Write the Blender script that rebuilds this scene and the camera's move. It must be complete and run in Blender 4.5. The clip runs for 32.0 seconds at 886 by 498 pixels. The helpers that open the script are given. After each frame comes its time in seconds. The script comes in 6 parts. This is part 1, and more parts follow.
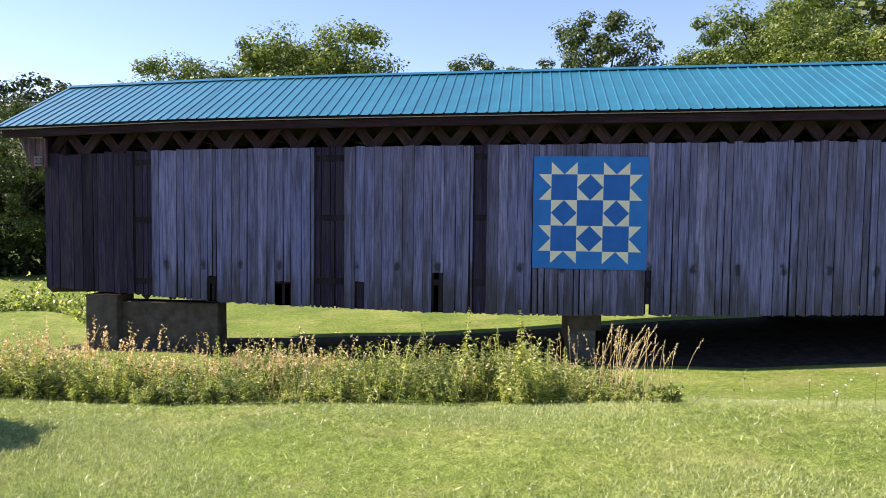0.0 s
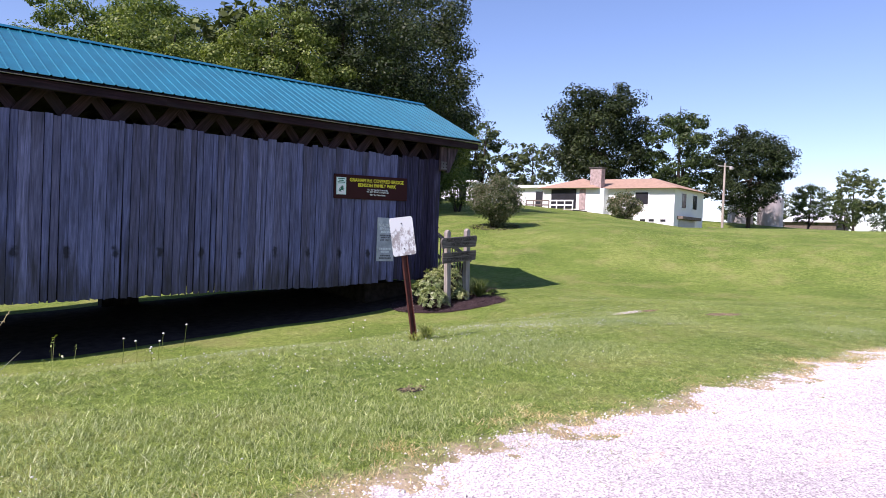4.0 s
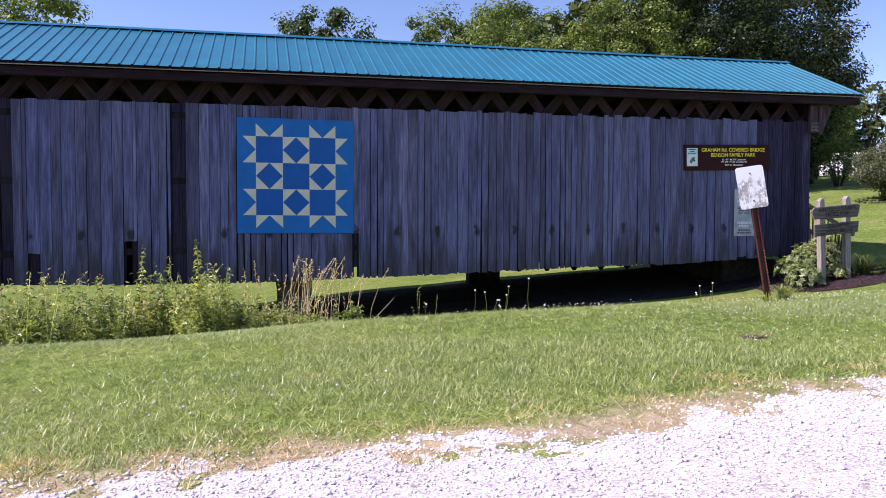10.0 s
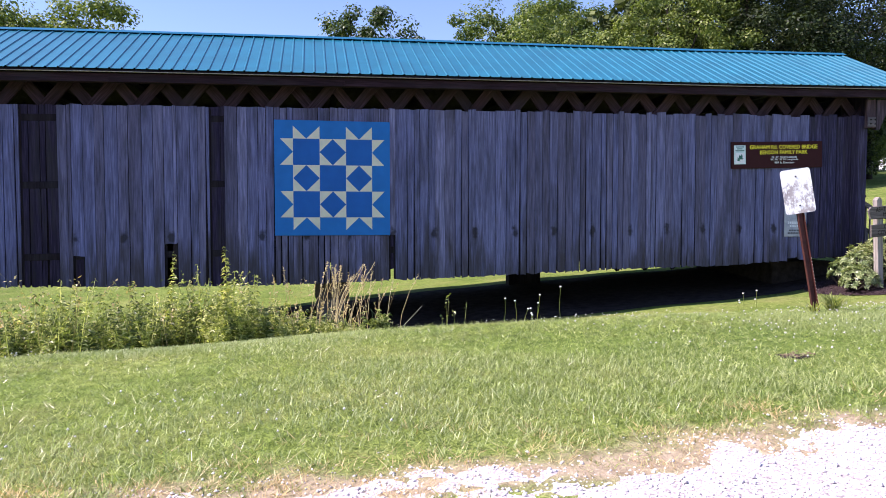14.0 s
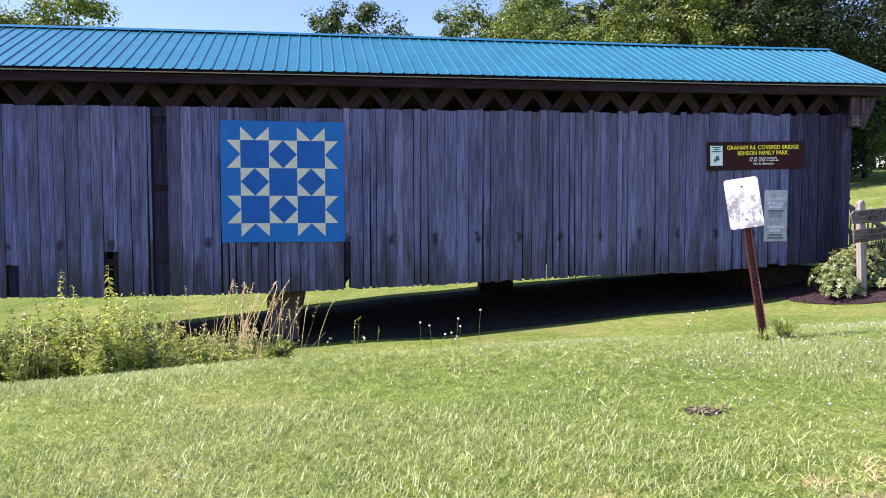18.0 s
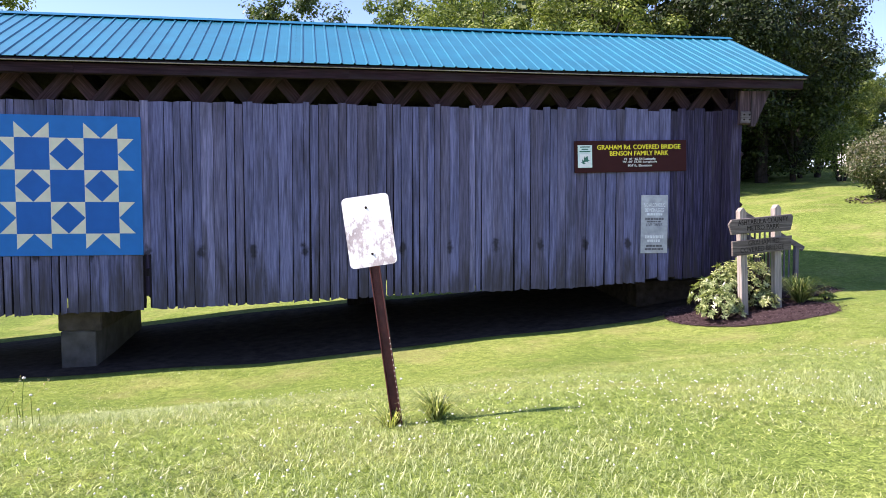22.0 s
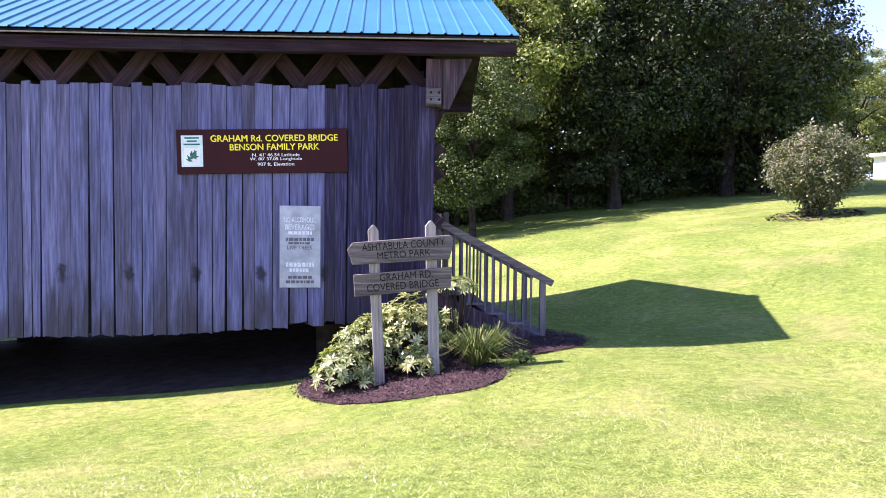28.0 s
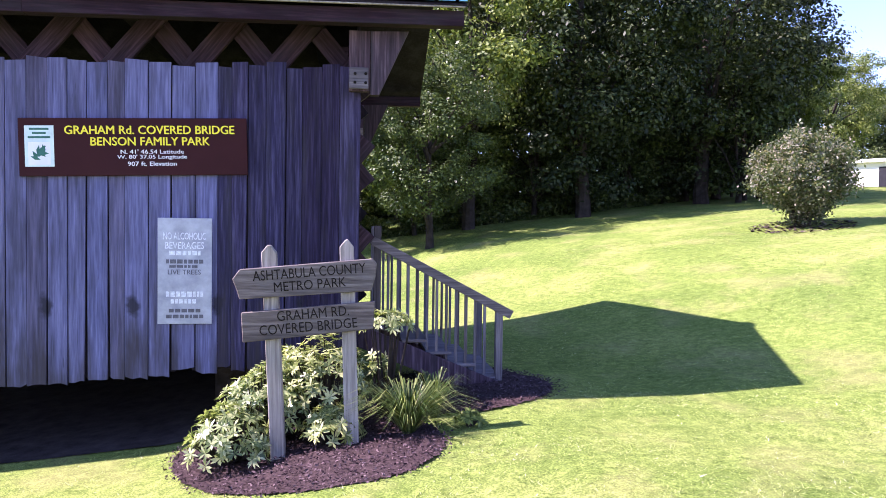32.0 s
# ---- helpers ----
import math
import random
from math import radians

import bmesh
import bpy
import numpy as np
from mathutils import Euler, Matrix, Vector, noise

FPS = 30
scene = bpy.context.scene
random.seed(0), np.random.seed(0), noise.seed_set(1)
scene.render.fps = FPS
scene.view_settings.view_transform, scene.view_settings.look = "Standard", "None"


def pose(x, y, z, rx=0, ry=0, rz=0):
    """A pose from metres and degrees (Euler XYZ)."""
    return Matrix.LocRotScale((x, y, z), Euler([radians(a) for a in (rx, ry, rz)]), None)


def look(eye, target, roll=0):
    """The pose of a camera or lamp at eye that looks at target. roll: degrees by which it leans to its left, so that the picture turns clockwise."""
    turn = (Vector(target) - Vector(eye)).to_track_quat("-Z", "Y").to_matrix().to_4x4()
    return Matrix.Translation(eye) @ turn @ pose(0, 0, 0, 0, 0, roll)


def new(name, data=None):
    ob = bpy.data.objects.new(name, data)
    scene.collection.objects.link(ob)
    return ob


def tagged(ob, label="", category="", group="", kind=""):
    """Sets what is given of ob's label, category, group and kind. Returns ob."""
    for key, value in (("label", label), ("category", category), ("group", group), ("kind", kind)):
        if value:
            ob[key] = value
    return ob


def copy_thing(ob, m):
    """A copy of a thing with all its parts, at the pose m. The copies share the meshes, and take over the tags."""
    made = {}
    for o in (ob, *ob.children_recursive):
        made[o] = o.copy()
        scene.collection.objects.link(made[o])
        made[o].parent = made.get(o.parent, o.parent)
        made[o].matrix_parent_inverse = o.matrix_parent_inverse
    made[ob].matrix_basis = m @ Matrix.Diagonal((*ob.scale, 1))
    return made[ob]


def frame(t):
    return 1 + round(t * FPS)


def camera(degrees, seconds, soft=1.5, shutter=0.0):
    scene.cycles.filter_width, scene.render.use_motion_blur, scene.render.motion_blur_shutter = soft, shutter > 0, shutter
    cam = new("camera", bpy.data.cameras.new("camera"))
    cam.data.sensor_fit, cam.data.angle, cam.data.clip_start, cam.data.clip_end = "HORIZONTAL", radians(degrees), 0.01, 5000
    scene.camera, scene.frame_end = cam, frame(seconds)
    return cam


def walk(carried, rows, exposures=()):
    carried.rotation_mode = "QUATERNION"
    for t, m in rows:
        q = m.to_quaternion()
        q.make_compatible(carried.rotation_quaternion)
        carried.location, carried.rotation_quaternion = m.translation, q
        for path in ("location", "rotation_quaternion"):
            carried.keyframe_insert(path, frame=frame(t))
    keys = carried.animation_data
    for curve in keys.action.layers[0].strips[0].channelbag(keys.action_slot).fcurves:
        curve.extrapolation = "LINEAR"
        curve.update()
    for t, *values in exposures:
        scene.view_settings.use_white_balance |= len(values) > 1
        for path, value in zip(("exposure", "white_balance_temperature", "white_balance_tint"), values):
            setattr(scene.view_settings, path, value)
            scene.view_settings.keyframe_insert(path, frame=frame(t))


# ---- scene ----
cam = camera(64.0, 32.0, soft=0.6)
PATH = [
    (0, (0.0, -15.687, 2.31), (-0.25, -13.705, 2.205), 0.7),
    (0.5, (0.059, -15.676, 2.223), (0.052, -13.678, 2.125), 1.2),
    (1, (0.094, -15.707, 2.147), (0.32, -13.722, 2.055), 1.4),
    (1.5, (0.124, -15.648, 2.064), (0.6, -13.707, 1.98), 1.7),
    (2, (0.148, -15.557, 2.007), (0.873, -13.694, 1.935), 1.9),
    (2.5, (0.179, -15.542, 1.927), (1.164, -13.803, 1.871), 2.2),
    (3, (0.238, -15.491, 1.888), (1.478, -13.922, 1.846), 2.4),
    (3.5, (0.351, -15.454, 1.843), (1.693, -13.972, 1.805), 2.4),
    (5.5, (0.553, -15.505, 1.619), (1.875, -14.004, 1.577), 2.0),
    (6, (0.569, -15.537, 1.575), (1.868, -14.017, 1.529), 1.9),
    (6.5, (0.555, -15.547, 1.544), (1.814, -13.994, 1.493), 1.8),
    (7, (0.522, -15.577, 1.522), (1.745, -13.996, 1.464), 1.6),
    (7.5, (0.518, -15.578, 1.496), (1.7, -13.966, 1.435), 1.4),
    (8, (0.519, -15.571, 1.469), (1.668, -13.935, 1.406), 1.2),
    (8.5, (0.534, -15.569, 1.445), (1.665, -13.921, 1.38), 1.0),
    (9, (0.558, -15.556, 1.429), (1.513, -13.8, 1.359), 0.8),
    (9.5, (0.608, -15.528, 1.407), (1.35, -13.672, 1.329), 0.4),
    (10, (0.649, -15.572, 1.385), (1.125, -13.631, 1.305), 0.2),
    (10.5, (0.695, -15.684, 1.376), (1.024, -13.713, 1.295), -0.2),
    (11, (0.738, -15.814, 1.365), (1.076, -13.845, 1.284), -0.1),
    (11.5, (0.784, -15.841, 1.374), (1.122, -13.872, 1.29), -0.1),
    (12, (0.786, -15.829, 1.406), (1.123, -13.86, 1.319), -0.1),
    (12.5, (0.807, -15.765, 1.412), (1.148, -13.796, 1.322), -0.1),
    (13, (0.84, -15.615, 1.42), (1.179, -13.646, 1.329), 0.0),
    (13.5, (0.865, -15.473, 1.452), (1.202, -13.503, 1.361), 0.0),
    (14, (0.87, -15.429, 1.493), (1.22, -13.462, 1.403), 0.0),
    (14.5, (0.899, -15.427, 1.518), (1.251, -13.461, 1.428), -0.0),
    (16.5, (1.16, -15.298, 1.579), (1.476, -13.326, 1.484), -0.1),
    (17, (1.274, -15.181, 1.597), (1.586, -13.208, 1.5), 0.0),
    (17.5, (1.542, -14.99, 1.628), (1.871, -13.02, 1.529), -0.0),
    (18, (1.919, -14.785, 1.662), (2.263, -12.818, 1.564), -0.1),
    (18.5, (2.399, -14.658, 1.703), (2.758, -12.693, 1.605), -0.2),
    (19, (2.925, -14.53, 1.747), (3.296, -12.567, 1.648), -0.1),
    (19.5, (3.477, -14.452, 1.776), (3.854, -12.49, 1.677), -0.2),
    (20, (3.965, -14.387, 1.798), (4.344, -12.426, 1.699), -0.1),
    (20.5, (4.36, -14.255, 1.826), (4.737, -12.293, 1.726), -0.0),
    (21, (4.681, -14.08, 1.839), (5.055, -12.118, 1.735), 0.1),
    (21.5, (4.991, -13.822, 1.857), (5.364, -11.859, 1.753), -0.0),
    (22, (5.359, -13.441, 1.889), (5.728, -11.479, 1.781), 0.0),
    (22.5, (5.875, -13.024, 1.918), (6.252, -11.062, 1.81), -0.2),
    (23, (6.459, -12.599, 1.908), (6.84, -10.638, 1.801), -0.2),
    (23.5, (7.164, -12.09, 1.905), (7.556, -10.131, 1.804), -0.0),
    (24, (7.944, -11.694, 1.907), (8.352, -9.739, 1.81), 0.1),
    (24.5, (8.793, -11.429, 1.934), (9.208, -9.475, 1.838), 0.2),
    (25, (9.636, -11.185, 1.984), (10.053, -9.231, 1.888), 0.6),
    (25.5, (10.637, -11.117, 1.998), (11.005, -9.153, 1.906), 0.6),
    (26, (11.447, -11.035, 1.982), (11.781, -9.064, 1.9), 0.6),
    (26.5, (12.151, -10.956, 1.951), (12.431, -8.977, 1.875), 0.5),
    (28.5, (13.7, -10.157, 1.963), (13.855, -8.165, 1.896), 0.6),
    (29, (13.827, -9.861, 1.987), (13.987, -7.868, 1.922), 0.6),
    (29.5, (13.886, -9.564, 2.02), (14.051, -7.572, 1.955), 0.7),
    (30, (13.913, -9.246, 2.038), (14.068, -7.254, 1.973), 0.7),
    (30.5, (13.941, -8.884, 2.06), (14.126, -6.893, 2.001), 0.8),
    (31, (14.019, -8.607, 2.085), (14.225, -6.619, 2.026), 0.8),
    (31.5, (14.076, -8.398, 2.099), (14.297, -6.411, 2.044), 0.7),
    (32, (14.124, -8.246, 2.106), (14.376, -6.263, 2.053), 0.7),
]
EXPOSURES = [(0, 1.15, 6200, 26), (3, 0.88, 5850, 29), (6, 0.46, 5600, 37), (9, 0.66, 5650, 34), (13, 1.03, 5700, 33), (20, 1.33, 5800, 32), (25, 1.72, 6150, 32), (29, 1.97, 5650, 48), (32, 1.97, 5550, 48)]
walk(cam, [(t, look(eye, target, roll)) for t, eye, target, roll in PATH], EXPOSURES)

# ---- world, sun, exposure ----
SUN_TO = Vector((-0.685, -0.015, 0.71)).normalized()
world = bpy.data.worlds.new("sky")
scene.world = world
world.use_nodes = True
_nt = world.node_tree
_sky = _nt.nodes.new("ShaderNodeTexSky")
_sky.sky_type = "NISHITA"
_sky.sun_disc = False
_sky.sun_elevation = math.asin(SUN_TO.z)
_sky.sun_rotation = math.atan2(SUN_TO.x, SUN_TO.y)
_sky.air_density, _sky.dust_density, _sky.ozone_density = 1.0, 0.05, 1.0
_nt.links.new(_sky.outputs[0], _nt.nodes["Background"].inputs[0])
_nt.nodes["Background"].inputs[1].default_value = 0.094
sun = new("sun", bpy.data.lights.new("sun", "SUN"))
sun.data.energy = 5.0
sun.data.angle = radians(0.53)
sun.data.color = (1.0, 0.89, 0.71)
sun.matrix_world = look((0, 0, 30), Vector((0, 0, 30)) - SUN_TO)


# ---- materials ----
class Mat:
    """Small helper to write node materials briefly."""

    def __init__(self, name, rough=0.8, metal=0.0, spec=0.3):
        self.m = bpy.data.materials.new(name)
        self.m.use_nodes = True
        self.nt = self.m.node_tree
        self.b = self.nt.nodes["Principled BSDF"]
        self.b.inputs["Roughness"].default_value = rough
        self.b.inputs["Metallic"].default_value = metal
        self.b.inputs["Specular IOR Level"].default_value = spec

    def n(self, kind, **sets):
        node = self.nt.nodes.new(kind)
        for key, value in sets.items():
            node.inputs[key.replace("_", " ")].default_value = value
        return node

    def link(self, a, b):
        self.nt.links.new(a, b)

    def coords(self, scale=(1, 1, 1), world_space=False):
        mp = self.n("ShaderNodeMapping")
        mp.inputs["Scale"].default_value = scale
        if world_space:
            src = self.n("ShaderNodeNewGeometry").outputs["Position"]
        else:
            src = self.n("ShaderNodeTexCoord").outputs["Object"]
        self.link(src, mp.inputs["Vector"])
        return mp.outputs[0]

    def noise(self, vec, scale, detail=4.0, rough=0.55):
        node = self.n("ShaderNodeTexNoise", Scale=scale, Detail=detail, Roughness=rough)
        self.link(vec, node.inputs["Vector"])
        return node.outputs["Fac"]

    def ramp(self, fac, stops):
        node = self.n("ShaderNodeValToRGB")
        els = node.color_ramp.elements
        while len(els) < len(stops):
            els.new(0.5)
        for e, (p, c) in zip(els, stops):
            e.position, e.color = p, (*c, 1.0) if len(c) == 3 else c
        self.link(fac, node.inputs[0])
        return node.outputs["Color"]

    def mix(self, a, b, fac, blend="MIX"):
        node = self.nt.nodes.new("ShaderNodeMix")
        node.data_type, node.blend_type = "RGBA", blend
        for sock, v in ((node.inputs[0], fac), (node.inputs[6], a), (node.inputs[7], b)):
            if isinstance(v, (int, float)):
                sock.default_value = v
            elif isinstance(v, tuple):
                sock.default_value = (*v, 1.0)
            else:
                self.link(v, sock)
        return node.outputs[2]

    def math(self, op, a, b=0.5):
        node = self.nt.nodes.new("ShaderNodeMath")
        node.operation = op
        for sock, v in ((node.inputs[0], a), (node.inputs[1], b)):
            if isinstance(v, (int, float)):
                sock.default_value = v
            else:
                self.link(v, sock)
        return node.outputs[0]

    def rand(self):
        return self.n("ShaderNodeObjectInfo").outputs["Random"]

    def island(self):
        return self.n("ShaderNodeNewGeometry").outputs["Random Per Island"]

    def color(self, c):
        if isinstance(c, tuple):
            self.b.inputs["Base Color"].default_value = (*c, 1.0)
        else:
            self.link(c, self.b.inputs["Base Color"])
        return self

    def bump(self, height, strength=0.3, distance=0.01):
        node = self.n("ShaderNodeBump", Strength=strength, Distance=distance)
        self.link(height, node.inputs["Height"])
        self.link(node.outputs[0], self.b.inputs["Normal"])
        return self


def weathered_wood(name, lo, mid, hi, axis="z", stain=(0.03, 0.026, 0.03), seed=0.0, stain_amount=0.55, joints=False, slant=0.0):
    """Old boards: long grain streaks, broad blotches, per-board tone."""
    m = Mat(name, rough=0.82, spec=0.2)
    s = {"x": (2.0, 34, 34), "z": (34, 34, 1.6), "y": (34, 2, 34)}[axis]
    off = m.n("ShaderNodeVectorMath")
    off.operation = "ADD"
    geo = m.n("ShaderNodeNewGeometry")
    comb = m.n("ShaderNodeCombineXYZ")
    k = m.math("MULTIPLY", m.rand(), 37.0)
    for i in range(3):
        m.link(k, comb.inputs[i])
    m.link(geo.outputs["Position"], off.inputs[0])
    m.link(comb.outputs[0], off.inputs[1])
    mp = m.n("ShaderNodeMapping")
    mp.inputs["Scale"].default_value = s
    along = off.outputs[0]
    if slant:
        turn = m.n("ShaderNodeMapping")
        turn.inputs["Rotation"].default_value = (0, slant, 0)
        m.link(along, turn.inputs["Vector"])
        along = turn.outputs[0]
    m.link(along, mp.inputs["Vector"])
    grain = m.noise(mp.outputs[0], 1.0, 6.0, 0.65)
    mp2 = m.n("ShaderNodeMapping")
    mp2.inputs["Scale"].default_value = {"x": (0.8, 5, 5), "z": (5, 5, 0.7), "y": (5, 0.8, 5)}[axis]
    m.link(along, mp2.inputs["Vector"])
    blotch = m.noise(mp2.outputs[0], 1.0, 4.0, 0.6)
    col = m.ramp(grain, [(0.3, lo), (0.5, mid), (0.7, hi)])
    tone = m.ramp(m.rand(), [(0.0, (0.64, 0.60, 0.58)), (0.2, (0.96, 0.92, 0.88)), (0.4, (0.86, 0.88, 0.94)), (0.6, (1.02, 1.03, 1.06)), (0.8, (0.93, 0.97, 1.07)), (1.0, (1.36, 1.33, 1.28))])
    col = m.mix(col, tone, 1.0, "MULTIPLY")
    st = m.ramp(blotch, [(0.46, (0, 0, 0)), (0.66, (1, 1, 1))])
    col = m.mix(col, stain, m.math("MULTIPLY", st, stain_amount))
    if joints:
        # dark weeping stains where the truss joints are pinned behind the boards
        sep = m.n("ShaderNodeSeparateXYZ")
        m.link(geo.outputs["Position"], sep.inputs[0])
        u = m.math("FRACT", m.math("ADD", m.math("DIVIDE", m.math("SUBTRACT", sep.outputs[0], 5.26), 0.92), 100.5))
        dx = m.math("MULTIPLY", m.math("SUBTRACT", u, 0.5), 0.92)
        dz = m.math("SUBTRACT", m.math("SUBTRACT", sep.outputs[2], 1.1), m.math("MULTIPLY", sep.outputs[0], 0.011))
        wob = m.n("ShaderNodeTexNoise", Scale=7.0, Detail=5.0)
        m.link(geo.outputs["Position"], wob.inputs["Vector"])
        dz = m.math("MULTIPLY", dz, 0.55)
        r = m.math("SQRT", m.math("ADD", m.math("MULTIPLY", dx, dx), m.math("MULTIPLY", dz, dz)))
        r = m.math("ADD", r, m.math("MULTIPLY", m.math("SUBTRACT", wob.outputs["Fac"], 0.5), 0.18))
        spot = m.ramp(r, [(0.035, (1, 1, 1)), (0.085, (0, 0, 0))])
        col = m.mix(col, (0.02, 0.018, 0.024), m.math("MULTIPLY", spot, 0.85))
        # weather line along the ragged foot
        foot = m.math("ADD", m.math("MULTIPLY", blotch, 1.1), m.math("MULTIPLY", sep.outputs[2], -0.30))
        fm = m.ramp(foot, [(0.22, (0, 0, 0)), (0.5, (1, 1, 1))])
        col = m.mix(col, (0.045, 0.038, 0.042), m.math("MULTIPLY", fm, 0.7))
    # hairline drying cracks along the grain
    crack = m.ramp(m.noise(mp.outputs[0], 2.3, 3.0, 0.5), [(0.25, (1, 1, 1)), (0.30, (0, 0, 0))])
    col = m.mix(col, (0.012, 0.010, 0.012), m.math("MULTIPLY", crack, 0.5))
    m.color(col)
    m.bump(grain, 0.5, 0.006)
    return m.m


M = {}
M["siding"] = weathered_wood("weathered_siding", (0.066, 0.066, 0.120), (0.128, 0.127, 0.234), (0.206, 0.203, 0.36), joints=True)
M["siding_mid"] = weathered_wood("mid_dark_siding", (0.012, 0.009, 0.022), (0.032, 0.026, 0.060), (0.085, 0.074, 0.14), stain_amount=0.6, joints=True)
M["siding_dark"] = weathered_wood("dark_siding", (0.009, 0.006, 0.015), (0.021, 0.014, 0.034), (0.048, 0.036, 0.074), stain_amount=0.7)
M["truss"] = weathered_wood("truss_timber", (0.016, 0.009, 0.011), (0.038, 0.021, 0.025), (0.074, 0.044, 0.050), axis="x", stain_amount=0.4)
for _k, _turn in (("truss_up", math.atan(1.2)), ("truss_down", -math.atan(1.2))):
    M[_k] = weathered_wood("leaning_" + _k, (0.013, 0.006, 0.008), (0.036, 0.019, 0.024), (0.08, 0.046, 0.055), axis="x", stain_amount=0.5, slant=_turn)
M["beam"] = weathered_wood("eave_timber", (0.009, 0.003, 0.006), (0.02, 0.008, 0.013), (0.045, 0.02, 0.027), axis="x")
M["brace"] = weathered_wood("brace_timber", (0.024, 0.014, 0.019), (0.072, 0.045, 0.058), (0.165, 0.115, 0.135), stain_amount=0.7)
# near-black copy of the timber: the shade inside the bridge as colour
M["inner"] = weathered_wood("shaded_inner_boards", (0.005, 0.003, 0.005), (0.010, 0.006, 0.010), (0.02, 0.014, 0.019))
M["post"] = weathered_wood("sign_timber", (0.17, 0.145, 0.12), (0.32, 0.28, 0.235), (0.46, 0.41, 0.35), stain=(0.12, 0.1, 0.085), stain_amount=0.4)
M["signboard"] = weathered_wood("sign_board", (0.055, 0.044, 0.038), (0.125, 0.104, 0.09), (0.22, 0.188, 0.165), axis="x", stain_amount=0.35)
M["stair"] = weathered_wood("stair_timber", (0.08, 0.066, 0.066), (0.16, 0.138, 0.138), (0.26, 0.23, 0.225), axis="x", stain_amount=0.4)

M["stair_post"] = weathered_wood("stair_post_timber", (0.08, 0.066, 0.066), (0.16, 0.138, 0.138), (0.26, 0.23, 0.225), stain_amount=0.4)


def simple(name, c, rough=0.7, metal=0.0, spec=0.3, var=0.25, scale=6.0, bump=0.0):
    m = Mat(name, rough, metal, spec)
    v = m.noise(m.coords(world_space=True), scale, 5.0, 0.6)
    lo, hi = tuple(x * (1 - var) for x in c), tuple(min(1, x * (1 + var)) for x in c)
    m.color(m.ramp(v, [(0.3, lo), (0.7, hi)]))
    if bump:
        m.bump(m.noise(m.coords(world_space=True), scale * 6, 4.0), bump, 0.01)
    return m.m


M["roof"] = simple("turquoise_metal", (0.007, 0.130, 0.190), 0.40, 0.0, 0.65, 0.16, 1.6)
_rb = M["roof"].node_tree.nodes["Principled BSDF"]
_rb.inputs["Coat Weight"].default_value, _rb.inputs["Coat Roughness"].default_value = 0.5, 0.25
M["ridge_cap"] = simple("turquoise_ridge", (0.004, 0.105, 0.19), 0.36, 0.0, 0.5, 0.1, 1.0)
M["concrete"] = simple("old_concrete", (0.10, 0.09, 0.086), 0.9, 0, 0.2, 0.35, 3.0, 0.5)
M["stone"] = simple("abutment_stone", (0.075, 0.06, 0.054), 0.9, 0, 0.2, 0.4, 3.5, 0.6)
M["quilt_blue"] = simple("quilt_blue", (0.008, 0.14, 0.45), 0.55, 0, 0.3, 0.08, 3.0)
M["quilt_deep"] = simple("quilt_deep_blue", (0.005, 0.098, 0.38), 0.55, 0, 0.3, 0.08, 3.0)
M["quilt_cream"] = simple("quilt_cream", (0.62, 0.60, 0.47), 0.55, 0, 0.3, 0.08, 5.0)
M["brown_sign"] = simple("brown_sign_paint", (0.04, 0.011, 0.012), 0.7, 0, 0.12, 0.1, 3.0)
M["yellow"] = simple("yellow_paint", (0.85, 0.72, 0.02), 0.5, 0, 0.3, 0.05, 5.0)
M["white_paint"] = simple("white_paint", (0.78, 0.78, 0.78), 0.5, 0, 0.3, 0.05, 5.0)
M["logo_pale"] = simple("logo_pale", (0.62, 0.74, 0.72), 0.5, 0, 0.3, 0.1, 8.0)
M["logo_green"] = simple("logo_green", (0.03, 0.14, 0.10), 0.5, 0, 0.3, 0.2, 20.0)
M["engraved"] = simple("engraved_dark", (0.018, 0.015, 0.013), 0.9, 0, 0.1, 0.3, 9.0)
M["faded_ink"] = simple("faded_ink", (0.66, 0.68, 0.72), 0.7, 0, 0.2, 0.3, 30.0)
M["faded_dark"] = simple("faded_dark_ink", (0.12, 0.12, 0.14), 0.7, 0, 0.2, 0.3, 30.0)
M["rust_post"] = simple("brown_steel", (0.08, 0.024, 0.02), 0.55, 0.3, 0.4, 0.35, 14.0, 0.2)
M["hole"] = simple("pale_hole", (0.45, 0.42, 0.36), 0.8, 0, 0.2, 0.2, 20.0)
M["bark"] = simple("bark", (0.042, 0.034, 0.028), 0.95, 0, 0.1, 0.5, 4.0, 0.8)
M["house_wall"] = simple("house_siding_white", (0.76, 0.76, 0.74), 0.7, 0, 0.3, 0.05, 0.6)
M["house_roof"] = simple("tan_shingles", (0.37, 0.25, 0.18), 0.9, 0, 0.2, 0.15, 3.0)
M["brick"] = simple("chimney_brick", (0.36, 0.28, 0.26), 0.9, 0, 0.2, 0.3, 5.0)
M["dark_glass"] = simple("dark_window", (0.03, 0.03, 0.035), 0.12, 0, 0.5, 0.1, 2.0)
M["dark_wood"] = simple("deck_wood", (0.15, 0.12, 0.10), 0.9, 0, 0.2, 0.3, 5.0)
M["grey_door"] = simple("garage_door", (0.42, 0.43, 0.46), 0.6, 0, 0.3, 0.05, 2.0)
M["steel"] = simple("silo_steel", (0.55, 0.50, 0.49), 0.5, 0.3, 0.5, 0.1, 2.0)


def notice_material():
    m = Mat("faded_notice", 0.5, 0.0, 0.3)
    v = m.noise(m.coords(world_space=True), 5.0, 6.0, 0.65)
    m.color(m.ramp(v, [(0.3, (0.27, 0.28, 0.33)), (0.7, (0.47, 0.49, 0.54))]))
    return m.m


